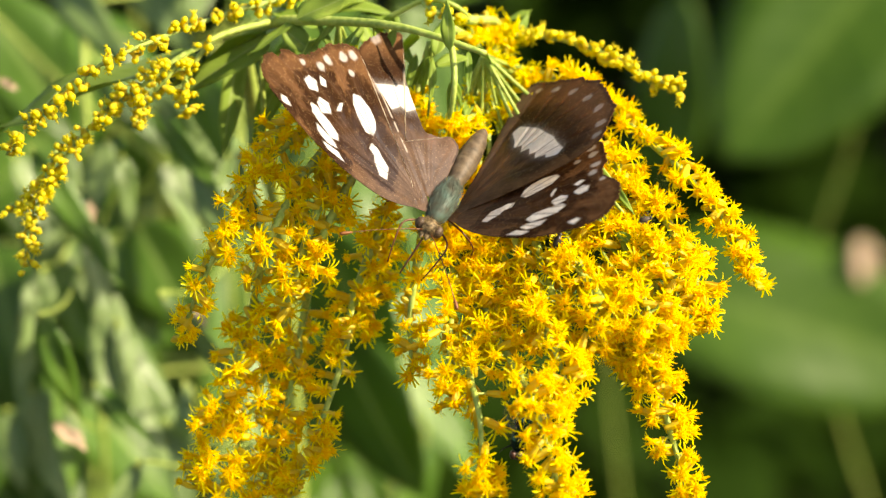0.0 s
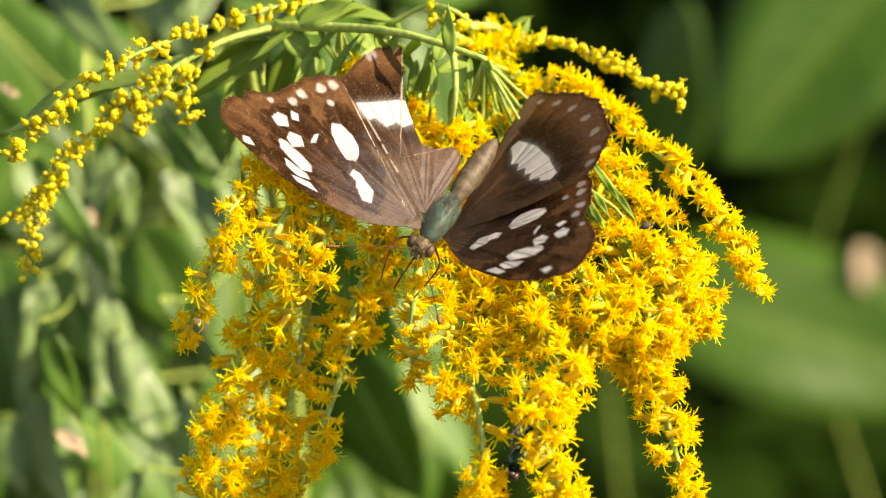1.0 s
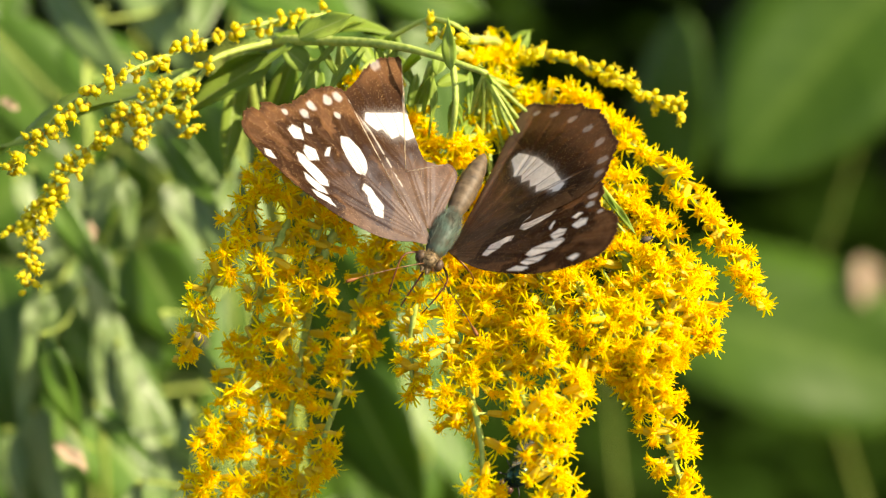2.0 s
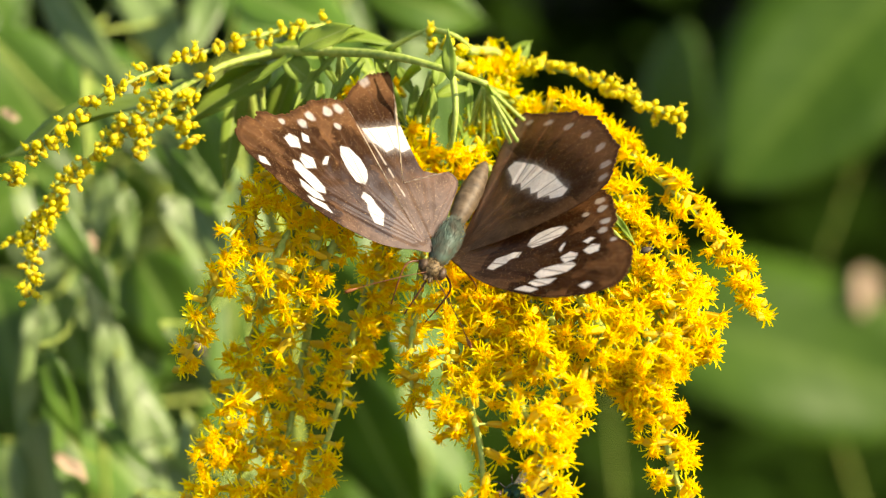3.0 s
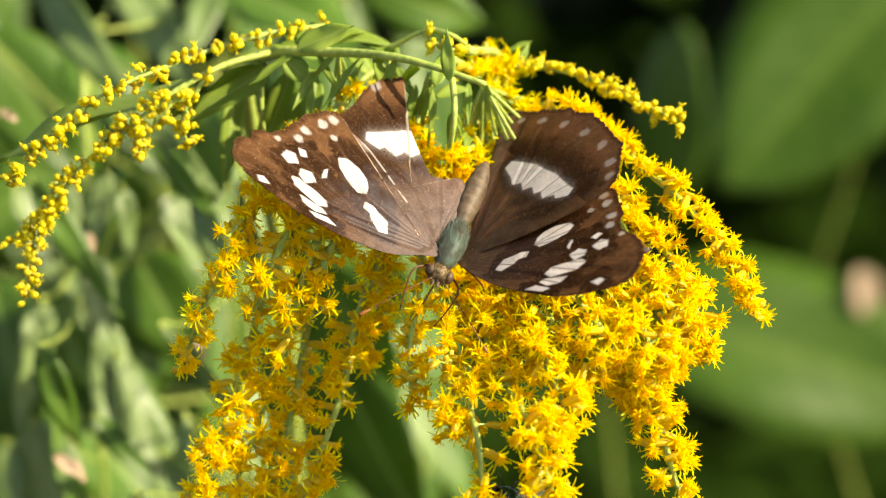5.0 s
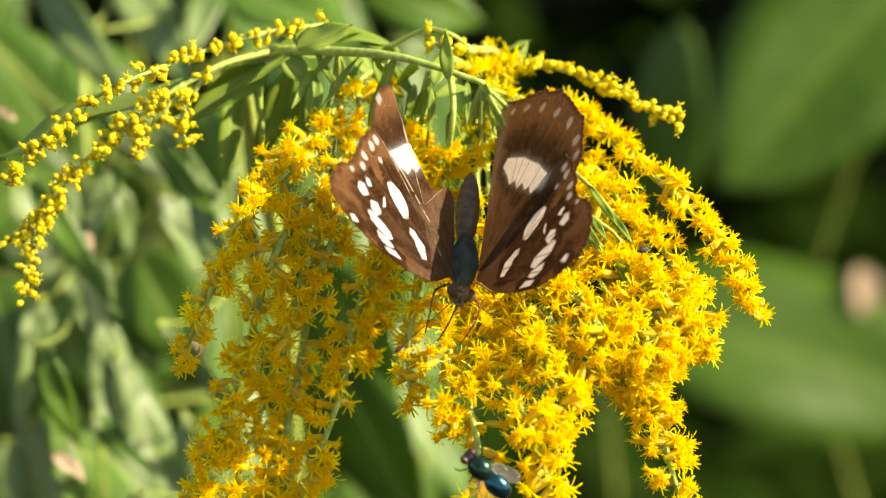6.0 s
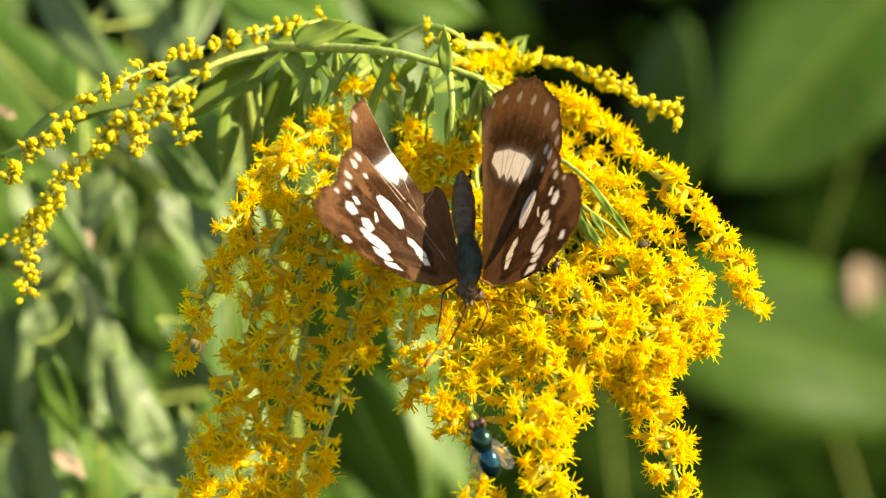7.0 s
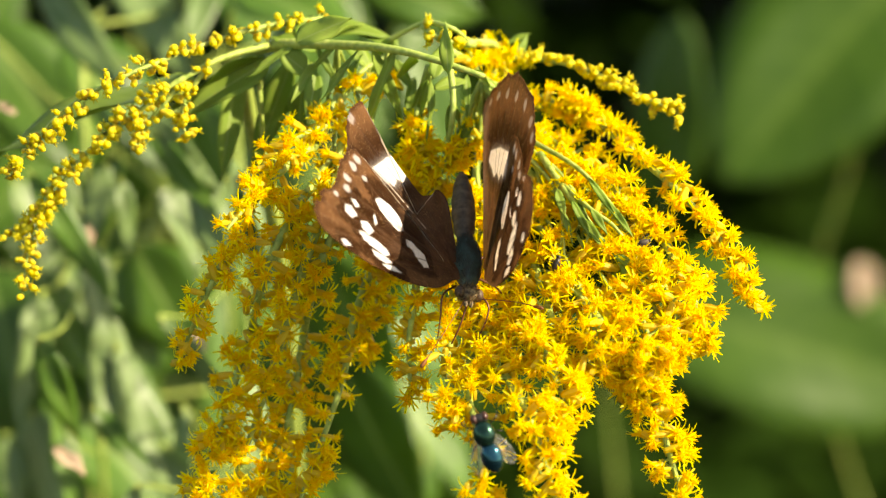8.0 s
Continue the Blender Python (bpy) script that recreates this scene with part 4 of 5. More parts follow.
def wing(name, outline, kind, side, parent, label):
    """A wing in the plane of its hinge: side -1 or 1; kind fore or hind."""
    rng = np.random.default_rng(5 if kind == "fore" else 6)
    n, rings = 480, 140
    pts = list(outline)
    loop = [Vector((x, y, 0)) for x, y in pts]
    line = []
    for i in range(len(loop)):
        a, b, c, d = loop[i - 1], loop[i], loop[(i + 1) % len(loop)], loop[(i + 2) % len(loop)]
        for j in range(8):
            f = j / 8
            line.append(0.5 * (2 * b + (c - a) * f + (2 * a - 5 * b + 4 * c - d) * f * f + (3 * b - a - 3 * c + d) * f ** 3))
    run = np.array([(p.x, p.y) for p in line + line[:1]])
    length = np.r_[0, np.cumsum(np.hypot(*np.diff(run, axis=0).T))]
    s = np.linspace(0, length[-1], n, endpoint=False)
    edge = np.c_[np.interp(s, length, run[:, 0]), np.interp(s, length, run[:, 1])]
    centre = np.array((3.0, 0.5)) if kind == "fore" else np.array((9.0, 8.0))
    away = edge - centre
    far = np.linalg.norm(away, axis=1, keepdims=True)
    worn = rng.normal(0, 0.10, (n, 1)) + 0.24 * np.abs(np.sin(s * 0.9))[:, None] * (far > 24)
    worn = worn + 0.16 * np.sin(s * 4.3 + 2 * np.sin(s * 1.7))[:, None] * (far > 20)
    edge = edge + away / far * worn * (far > 14)
    rad = np.linspace(0, 1, rings) ** 0.9
    x = (centre[0] + rad[:, None] * (edge[None, :, 0] - centre[0])).ravel()
    y = (centre[1] + rad[:, None] * (edge[None, :, 1] - centre[1])).ravel()
    rim = np.repeat(rad, n)
    out = np.hypot(x, y)
    true_y = y
    if kind == "fore" and side < 0:
        y = np.where(y < -4, -4 + (y + 4) * 1.3, y)
    dv = to_lines(x, y, FORE_VEINS if kind == "fore" else HIND_VEINS)
    z = 0.08 * np.exp(-(dv / 0.28) ** 2) + 0.13 * np.clip(dv, 0, 1.2) - 0.7 * (((out - 12) / 28) ** 2 - 0.18) - 0.02 * y
    brown, inner, dark = np.array((0.170, 0.080, 0.034)), np.array((0.125, 0.070, 0.040)), np.array((0.036, 0.014, 0.005))
    grain = np.array([noise.noise((p * 0.45, q * 0.45, 2.0)) + 0.6 * noise.noise((p * 1.3, q * 1.3, 5.0)) for p, q in zip(x, y)])
    f = np.clip((out - 9 + 2 * grain) / 13, 0, 1)[:, None]
    col = (inner * (1 - f) + brown * f) * (1 + 0.28 * grain[:, None])
    shade = np.zeros(x.shape)
    between = np.clip(dv / 0.9, 0, 1)
    if kind == "fore":
        # the middle of the wing is dark round the white spots, and dark wedges stand between the veins further out
        near = np.full(x.shape, 99.0)
        for spot in FORE_SPOTS:
            near = np.minimum(near, to_lines(x, y, list(zip(spot, spot[1:] + spot[:1]))))
        shade = np.clip(1.6 - out / 50, 0.6, 1) * 0.97 * np.clip(3.4 - near / 0.75 + 2.2 * grain, 0, 1) * (0.8 + 0.2 * between)
        for cx, cy, rx, ry in FORE_DARK:
            shade = np.maximum(shade, (0.9 if cx < 27 else 0.5) * np.clip(3.2 - 2.4 * np.hypot((x - cx) / rx, (y - cy) / ry) + 1.0 * grain, 0, 1) * (0.75 + 0.25 * between))
    else:
        band = list(zip(BAND, BAND[1:] + BAND[:1]))
        near = to_lines(x, y, band)
        beyond = (x * 0.66 + y * 0.75) > 22.0
        shade = np.where(beyond, np.clip(2.5 - near / 3.2 + 0.7 * grain, 0, 1) * (0.98 - 0.45 * np.clip((near - 3.0) / 5, 0, 1) * between) * 0.95, 0.9 * np.clip(1.7 - near / 1.7 + 0.5 * grain, 0, 1))
        for cx, cy, rx, ry in ((15, 8.6, 6.5, 2.6), (10, 13.0, 3.2, 2.2)):
            shade = np.maximum(shade, 0.85 * np.clip(1.8 - 1.3 * np.hypot((x - cx) / rx, (y - cy) / ry) + 0.4 * grain, 0, 1))
    if kind == "hind":
        fold = (np.clip((2.2 - x) / 2.5, 0, 1) * np.clip((y - 8) / 10, 0, 1) * 0.55)[:, None]
        col = col * (1 - fold) + np.array((0.30, 0.22, 0.18)) * fold
        shade = shade * (1 - 0.7 * fold[:, 0])
    shade = np.maximum(shade, 0.75 * np.clip(1 - np.abs(rim - 0.985) / 0.03, 0, 1) * (out > 12))
    shade = shade[:, None]
    col = col * (1 - shade) + dark * shade
    white = np.zeros(x.shape)
    if kind == "fore":
        for spot in FORE_SPOTS:
            mx, my = np.mean(spot, axis=0)
            grown = [(mx + 1.06 * (a - mx), my + 1.06 * (b - my)) for a, b in spot]
            white = np.maximum(white, soft_inside(x, y, grown, 0.07, rng))
        white = np.maximum(white, 0.65 * soft_inside(x, y, list(FORE_BAND), 0.5, rng))
        faint = FORE_FAINT
    else:
        for blur, weight in ((0.10, 1.0), (0.8, 0.35)):
            white = np.maximum(white, weight * soft_inside(x, y, list(BAND), blur, rng))
        faint = HIND_FAINT
    for cx, cy, r in faint:
        white = np.maximum(white, (0.5 if kind == "fore" else 0.3) * np.clip(2.3 - 2.1 * np.hypot((x - cx) * 0.9, (y - cy) * 1.1) / r + 0.9 * grain, 0, 1))
    cream = np.array((0.93, 0.92, 0.90))
    col = col * (1 - white[:, None]) + cream * white[:, None]
    if kind == "fore" and side < 0:
        # pale broken line along the hind edge of this forewing
        pale_edge = np.exp(-(to_lines(x, y, [((8, 5.0), (16, 8.6)), ((16, 8.6), (22, 11.2))]) / 0.16) ** 2) * (grain > -0.15) * 0.8
        col = col * (1 - pale_edge[:, None]) + np.array((0.7, 0.6, 0.5)) * pale_edge[:, None]
    line_tone = np.exp(-(dv / 0.13) ** 2)[:, None] * np.where(white > 0.5, 0.75, 0.2)[:, None]
    # off the white, veins are coloured lit on the sunward wings, dark opposite
    vein = np.where(white[:, None] > 0.5, np.array((0.12, 0.08, 0.05)), np.array((0.16, 0.10, 0.08)) if side < 0 else np.array((0.05, 0.025, 0.014)))
    col = col * (1 - line_tone) + vein * line_tone
    # the scales near the body are the glossiest, more so along the front edge
    gloss = np.clip(1.25 - np.hypot(x - 4, (y + 2) * 1.2) / 15 + 0.35 * grain, 0, 1) if kind == "fore" else np.clip(1.1 - np.hypot(x, y - 9) / 14 + 0.3 * grain, 0, 1)
    verts = np.c_[x * side * (0.99 if side > 0 else 1.0), true_y, z] * 0.001
    idx = np.arange(rings * n).reshape(rings, n)
    a, b, c, d = idx[:-1], np.roll(idx[:-1], -1, 1), np.roll(idx[1:], -1, 1), idx[1:]
    quads = np.stack((a, d, c, b) if side > 0 else (a, b, c, d), -1).reshape(-1, 4)
    me = bpy.data.meshes.new(name)
    me.from_pydata(verts.tolist(), [], quads.tolist())
    me.materials.append(WING)
    me.materials.append(WING_UNDER)
    layer = me.color_attributes.new("scales", "FLOAT_COLOR", "POINT")
    layer.data.foreach_set("color", np.c_[col, gloss].astype(np.float32).ravel())
    me.polygons.foreach_set("use_smooth", [True] * len(me.polygons))
    ob = new(name, me)
    ob.parent = parent
    shell = ob.modifiers.new("thickness", "SOLIDIFY")
    shell.thickness, shell.offset, shell.material_offset, shell.material_offset_rim = 0.00009, -1, 1, 0
    return tagged(ob, label)


def limb(name, points, r0, r1, mat, parent, label="", sides=7):
    bm = bmesh.new()
    line = spline([Vector(p) * 0.001 for p in points], 14)
    tube(bm, line, [(r0 + (r1 - r0) * i / 13) * 0.001 for i in range(14)], sides)
    return part(name, bm, mat, parent, label)


def build_butterfly():
    """Head towards -y, back upwards, the origin between the hinges."""
    r = random.Random(3)
    fly = thing("butterfly", "dark brown butterfly with white wing patches, feeding on goldenrod", "butterfly")
    k = 0.001
    bm = bmesh.new()
    blob(bm, Vector((0, 2.8, -1.0)) * k, (2.35 * k, 5.6 * k, 2.5 * k), rings=16, sides=20)
    thorax = part("thorax", bm, FUR, fly, "blue-green furry thorax")
    bm = bmesh.new()
    for i in range(1700):
        a, s = r.uniform(0, math.tau), r.uniform(-0.95, 0.95)
        ring = math.sqrt(1 - s * s)
        n = Vector((math.cos(a) * ring / 2.35, s / 5.6, math.sin(a) * ring / 2.5)).normalized()
        p = Vector((2.3 * ring * math.cos(a), 2.8 + 5.5 * s, -1.0 + 2.45 * ring * math.sin(a)))
        tip = p + (n * r.uniform(0.1, 0.6) + Vector((r.uniform(-0.3, 0.3), 0.9, 0))).normalized() * r.uniform(0.5, 1.5)
        tube(bm, [p * k, tip * k], [0.045 * k, 0.01 * k], 3, 0, False)
    part("fur", bm, FUR, thorax)
    bm = bmesh.new()
    blob(bm, Vector((0, 15.2, -1.6)) * k, (2.3 * k, 8.4 * k, 2.3 * k), rings=44, sides=20,
         shape=lambda s: (1.0 - 0.30 * s ** 3) * (0.93 + 0.07 * abs(math.sin(s * math.pi * 8))) * (1.25 if s < 0.1 else 1))
    part("abdomen", bm, RINGED, fly, "ringed grey-brown abdomen")
    bm = bmesh.new()
    blob(bm, Vector((0, -3.4, -1.0)) * k, (1.85 * k, 1.7 * k, 1.5 * k), rings=12, sides=16)
    for i in range(520):
        a, s = r.uniform(0, math.tau), r.uniform(-1, 0.8)
        ring = math.sqrt(1 - s * s)
        p = Vector((1.7 * ring * math.cos(a), -3.4 + 1.65 * s, -1.1 + 1.45 * ring * math.sin(a)))
        tip = p + (p - Vector((0, -3.0, -1.1))).normalized() * r.uniform(0.3, 0.9)
        tube(bm, [p * k, tip * k], [0.06 * k, 0.015 * k], 3, 0, False)
    head = part("head", bm, HEAD_BROWN, fly, "brown furry head")
    for side in (-1, 1):
        bm = bmesh.new()
        blob(bm, Vector((1.75 * side, -3.6, -0.9)) * k, (0.95 * k, 1.2 * k, 1.15 * k), rings=12, sides=14)
        part("eye", bm, EYE_DARK, head, "large dark compound eye")
        bm = bmesh.new()
        blob(bm, Vector((0.5 * side, -5.2, -1.4)) * k, (0.45 * k, 1.0 * k, 0.5 * k), rings=8, sides=8)
        part("palp", bm, HEAD_BROWN, head)
    limb("proboscis", ((0, -5.4, -2.2), (-0.2, -7.6, -4.0), (-0.4, -9.2, -6.2), (-0.5, -10.0, -8.0)), 0.2, 0.16, HORN, fly, "thin brown uncoiled proboscis")
    for side in (-1, 1):
        limb("leg", ((1.6 * side, -1.0, -3.0), (4.4 * side, -4.0, -2.4), (4.2 * side, -7.4, -4.2), (3.4 * side, -9.8, -7.4)), 0.22, 0.12, HORN, fly, "slender red-brown leg")
        limb("leg", ((1.8 * side, 2.0, -3.0), (6.0 * side, 0.4, -2.6), (8.6 * side, 0.8, -5.2), (9.0 * side, 1.6, -8.2)), 0.22, 0.12, HORN, fly, "slender red-brown leg")
        limb("leg", ((1.6 * side, 5.0, -3.0), (5.0 * side, 7.0, -2.8), (6.4 * side, 10.0, -5.0), (6.4 * side, 11.6, -8.4)), 0.22, 0.12, HORN, fly, "slender red-brown leg")
    parts = {}
    for side, which in ((-1, "right"), (1, "left")):
        parts["hind", side] = wing("hindwing", HIND if side > 0 else HIND_TORN, "hind", side, fly,
                                   "brown hindwing with a broad white band" if side > 0 else "torn brown hindwing with a broad white band")
        parts["fore", side] = wing("forewing", FORE if side > 0 else FORE_WORN, "fore", side, fly, "dark brown forewing with white spots")
        bm = bmesh.new()
        line = spline([Vector(p) * k for p in ((0, 0, 0), (0, -5, 0.3), (0, -10, 0.2), (0, -13.2, -0.2), (0, -15.6, -0.6))], 30)
        tube(bm, line[:24], [0.085 * k] * 24, 7)
        feeler = parts["antenna", side] = part("antenna", bm, HORN, fly, "thin red-brown antenna")
        bm = bmesh.new()
        tube(bm, line[22:], [(0.09 + 0.27 * math.sin(i / 7 * 2.5)) * k for i in range(8)], 8)
        part("club", bm, CLUB, feeler, "thick orange-brown club")
    return fly, parts


butterfly, butterfly_parts = build_butterfly()

# ---- fly ----
METAL = plain("metallic_blue_green", (0.006, 0.035, 0.05), (0.02, 0.10, 0.13), 0.18, 500.0, 0.00003, 0.85, 0.6)
METAL_DARK = plain("metallic_dark_green", (0.008, 0.032, 0.022), (0.025, 0.085, 0.055), 0.22, 700.0, 0.00005, 0.8, 0.6)
FLY_HEAD = plain("red_brown_fly_eye", (0.03, 0.012, 0.010), (0.09, 0.04, 0.03), 0.3, 900.0)
BLACK = plain("black_bristle", (0.01, 0.01, 0.01), (0.03, 0.025, 0.02), 0.4, 900.0, 0.0)


def veil_material():
    m, nt, b = material("fly_wing", 0.2, 0.5)
    c = ramp(nt, noise_tex(nt, 900.0), [(0.3, (0.30, 0.27, 0.22)), (0.7, (0.55, 0.52, 0.46))])
    nt.links.new(c, b.inputs["Base Color"])
    b.inputs["Alpha"].default_value = 0.12
    return m


VEIL = veil_material()


def build_fly():
    k = 0.00095
    fly = thing("fly", "metallic blue-green fly clinging to the goldenrod", "fly")
    bm = bmesh.new()
    blob(bm, Vector((0, 0.1, 0)) * k, (2.05 * k, 2.6 * k, 1.85 * k), rings=14, sides=18)
    chest = part("thorax", bm, METAL_DARK, fly, "glossy dark green thorax with bristles")
    for side in (-1, 1):
        for i in range(5):
            p = Vector((side * (0.5 + 0.25 * i), -1.0 + 0.8 * i, 1.5 - 0.14 * i)) * k
            bm = bmesh.new()
            tube(bm, [p, p + Vector((side * 0.15, 0.8, 0.6)) * k], [0.05 * k, 0.01 * k], 4)
            part("bristle", bm, BLACK, chest)
    bm = bmesh.new()
    blob(bm, Vector((0, 4.3, -0.2)) * k, (2.15 * k, 2.9 * k, 1.85 * k), rings=22, sides=20, shape=lambda s: (1 - 0.12 * s) * (0.975 + 0.025 * abs(math.sin(s * math.pi * 4))))
    part("abdomen", bm, METAL, fly, "shiny metallic blue abdomen")
    bm = bmesh.new()
    blob(bm, Vector((0, -2.9, -0.2)) * k, (1.5 * k, 0.95 * k, 1.25 * k), rings=12, sides=14)
    head = part("head", bm, BLACK, fly)
    for side in (-1, 1):
        bm = bmesh.new()
        blob(bm, Vector((0.95 * side, -3.0, 0.05)) * k, (0.7 * k, 0.9 * k, 1.1 * k), rings=10, sides=12)
        part("eye", bm, FLY_HEAD, head, "red-brown compound eye")
        bm = leaf_bm(6.8 * k, 2.7 * k, 0.02, 0.05, 0.004, random.Random(2), 0.6, 0.5, 12, 0.00003)
        w = part("wing", bm, VEIL, fly, "clear greyish fly wing")
        w.matrix_basis = Matrix.Translation(Vector((1.5 * side, 0.2, 0.9)) * k) @ frame_of(Vector((0.30 * side, 1, -0.12)), Vector((0.2 * side, 0, 1))).to_4x4()
        for y0, y1, z1 in ((-1.2, -3.0, -1.6), (0, 0.6, -1.9), (1.0, 3.4, -1.8)):
            limb("leg", ((1.2 * side, y0, -1.0), (2.7 * side, (y0 + y1) / 2, -0.2), (3.2 * side, y1, z1)), 0.16, 0.07, BLACK, fly)
    return fly


bluebottle = build_fly()


def build_bug(u, v, w, heading, size, label):
    k = 0.001 * size
    ahead = U * math.cos(radians(heading)) + V * math.sin(radians(heading))
    bug = thing("beetle_shape", label, "beetle", Matrix.Translation(at(u, v, w)) @ frame_of(ahead, W).to_4x4(), "small beetles")
    bm = bmesh.new()
    blob(bm, Vector((0, 0, 0)), (0.55 * k, 1.0 * k, 0.5 * k), Matrix.Rotation(radians(90), 3, "Z"), 10, 12)
    part("body", bm, ABDOMEN if size < 1.2 else BLACK, bug)
    bm = bmesh.new()
    blob(bm, Vector((1.05, 0, -0.05)) * k, (0.3 * k, 0.35 * k, 0.3 * k), None, 8, 8)
    part("head", bm, BLACK, bug)
    for side in (-1, 1):
        for x in (-0.4, 0.2, 0.7):
            bm = bmesh.new()
            tube(bm, [Vector((x, 0.4 * side, -0.2)) * k, Vector((x * 1.3, 0.85 * side, -0.1)) * k, Vector((x * 1.5, 1.1 * side, -0.6)) * k], [0.07 * k, 0.06 * k, 0.04 * k], 5)
            part("leg", bm, BLACK, bug)


build_bug(34.6, -0.3, 17, 17, 1.0, "tiny brown beetle sitting among the flowers")
# this black one is made up; it fills in for a shadowed gap
build_bug(20.2, -4.2, 0.5, 70, 1.3, "added black beetle shape standing for a dark gap among the flowers")


# ---- what moves ----
def hinge(side, flap, sweep, drop=0.0):
    """The pose of a wing on the body: raised by flap and swung back by sweep, in degrees."""
    return Matrix.Translation((side * 0.0032, 0, drop)) @ Matrix.Rotation(radians(-side * flap), 4, "Y") @ Matrix.Rotation(radians(side * sweep), 4, "Z")


def motions():
    # seconds, place in metres, turn in degrees
    body = (
        (0, -0.00081, 0.00042, 1.00116, 27.6, 27.5, -11.1),
        (0.2, -0.00227, 0.00083, 1.00228, 24.0, 24.7, -20.1),
        (0.3, -0.00287, 0.00087, 1.00238, 22.7, 22.0, -23.6),
        (0.4, -0.00381, 0.00099, 1.00272, 21.8, 20.9, -28.7),
        (0.5, -0.00381, 0.00057, 1.00156, 25.3, 27.1, -24.0),
        (0.6, -0.00336, 0.00020, 1.00054, 28.7, 24.2, -21.5),
        (0.7, -0.00317, -0.00001, 0.99997, 32.6, 22.6, -20.2),
        (0.8, -0.00304, -0.00027, 0.99927, 34.8, 22.3, -17.8),
        (0.9, -0.00249, -0.00030, 0.99918, 33.3, 24.1, -18.0),
        (1, -0.00213, -0.00032, 0.99913, 35.6, 26.8, -18.3),
        (1.2, -0.00130, -0.00023, 0.99938, 32.8, 26.1, -15.2),
        (1.5, -0.00141, -0.00007, 0.99981, 34.9, 30.5, -13.8),
        (1.7, -0.00096, -0.00025, 0.99931, 32.6, 28.6, -11.5),
        (2.8, -0.00096, -0.00042, 0.99884, 32.8, 27.9, -6.5),
        (3, -0.00046, -0.00023, 0.99938, 33.2, 27.8, -7.6),
        (3.5, 0.00034, -0.00037, 0.99898, 36.4, 30.9, -4.1),
        (4, -0.00049, -0.00015, 0.99959, 34.5, 27.9, -8.9),
        (4.2, -0.00057, -0.00027, 0.99925, 31.0, 27.7, -9.1),
        (4.3, -0.00030, -0.00033, 0.99909, 31.1, 27.0, -9.2),
        (4.5, 0.00002, -0.00042, 0.99884, 33.8, 25.9, -8.3),
        (4.7, 0.00029, -0.00041, 0.99888, 35.2, 25.7, -6.5),
        (5.8, 0.00311, -0.00130, 0.99643, 35.8, 24.9, 3.9),
        (5.9, 0.00357, -0.00154, 0.99576, 37.8, 23.8, 8.5),
        (6, 0.00414, -0.00157, 0.99570, 37.6, 24.4, 12.1),
        (6.1, 0.00426, -0.00159, 0.99564, 38.6, 19.6, 9.3),
        (6.2, 0.00429, -0.00171, 0.99529, 37.5, 15.9, 5.9),
        (6.3, 0.00406, -0.00165, 0.99547, 35.1, 19.9, 6.6),
        (6.4, 0.00367, -0.00163, 0.99551, 35.8, 22.2, 10.8),
        (6.5, 0.00397, -0.00167, 0.99540, 34.5, 24.2, 13.8),
        (6.6, 0.00418, -0.00170, 0.99532, 38.4, 22.6, 15.2),
        (6.7, 0.00450, -0.00160, 0.99560, 38.2, 22.7, 14.1),
        (6.9, 0.00516, -0.00181, 0.99504, 38.2, 22.5, 15.7),
        (7, 0.00530, -0.00177, 0.99514, 38.0, 21.9, 18.4),
        (7.1, 0.00563, -0.00170, 0.99532, 37.2, 19.3, 14.6),
        (7.2, 0.00584, -0.00163, 0.99551, 37.1, 15.5, 13.3),
        (7.3, 0.00562, -0.00171, 0.99530, 38.0, 13.4, 12.4),
        (7.4, 0.00554, -0.00176, 0.99516, 35.4, 11.5, 11.3),
        (7.5, 0.00557, -0.00178, 0.99511, 33.1, 9.0, 10.8),
        (7.6, 0.00558, -0.00181, 0.99502, 36.5, 10.4, 11.1),
        (7.7, 0.00557, -0.00177, 0.99513, 38.1, 11.8, 11.5),
        (7.8, 0.00558, -0.00180, 0.99507, 37.8, 13.5, 12.1),
        (7.9, 0.00546, -0.00187, 0.99486, 35.5, 15.8, 13.1),
        (8, 0.00503, -0.00200, 0.99450, 37.1, 18.5, 15.8),
    )
    walk(butterfly, [(t, pose(*p)) for t, *p in body])
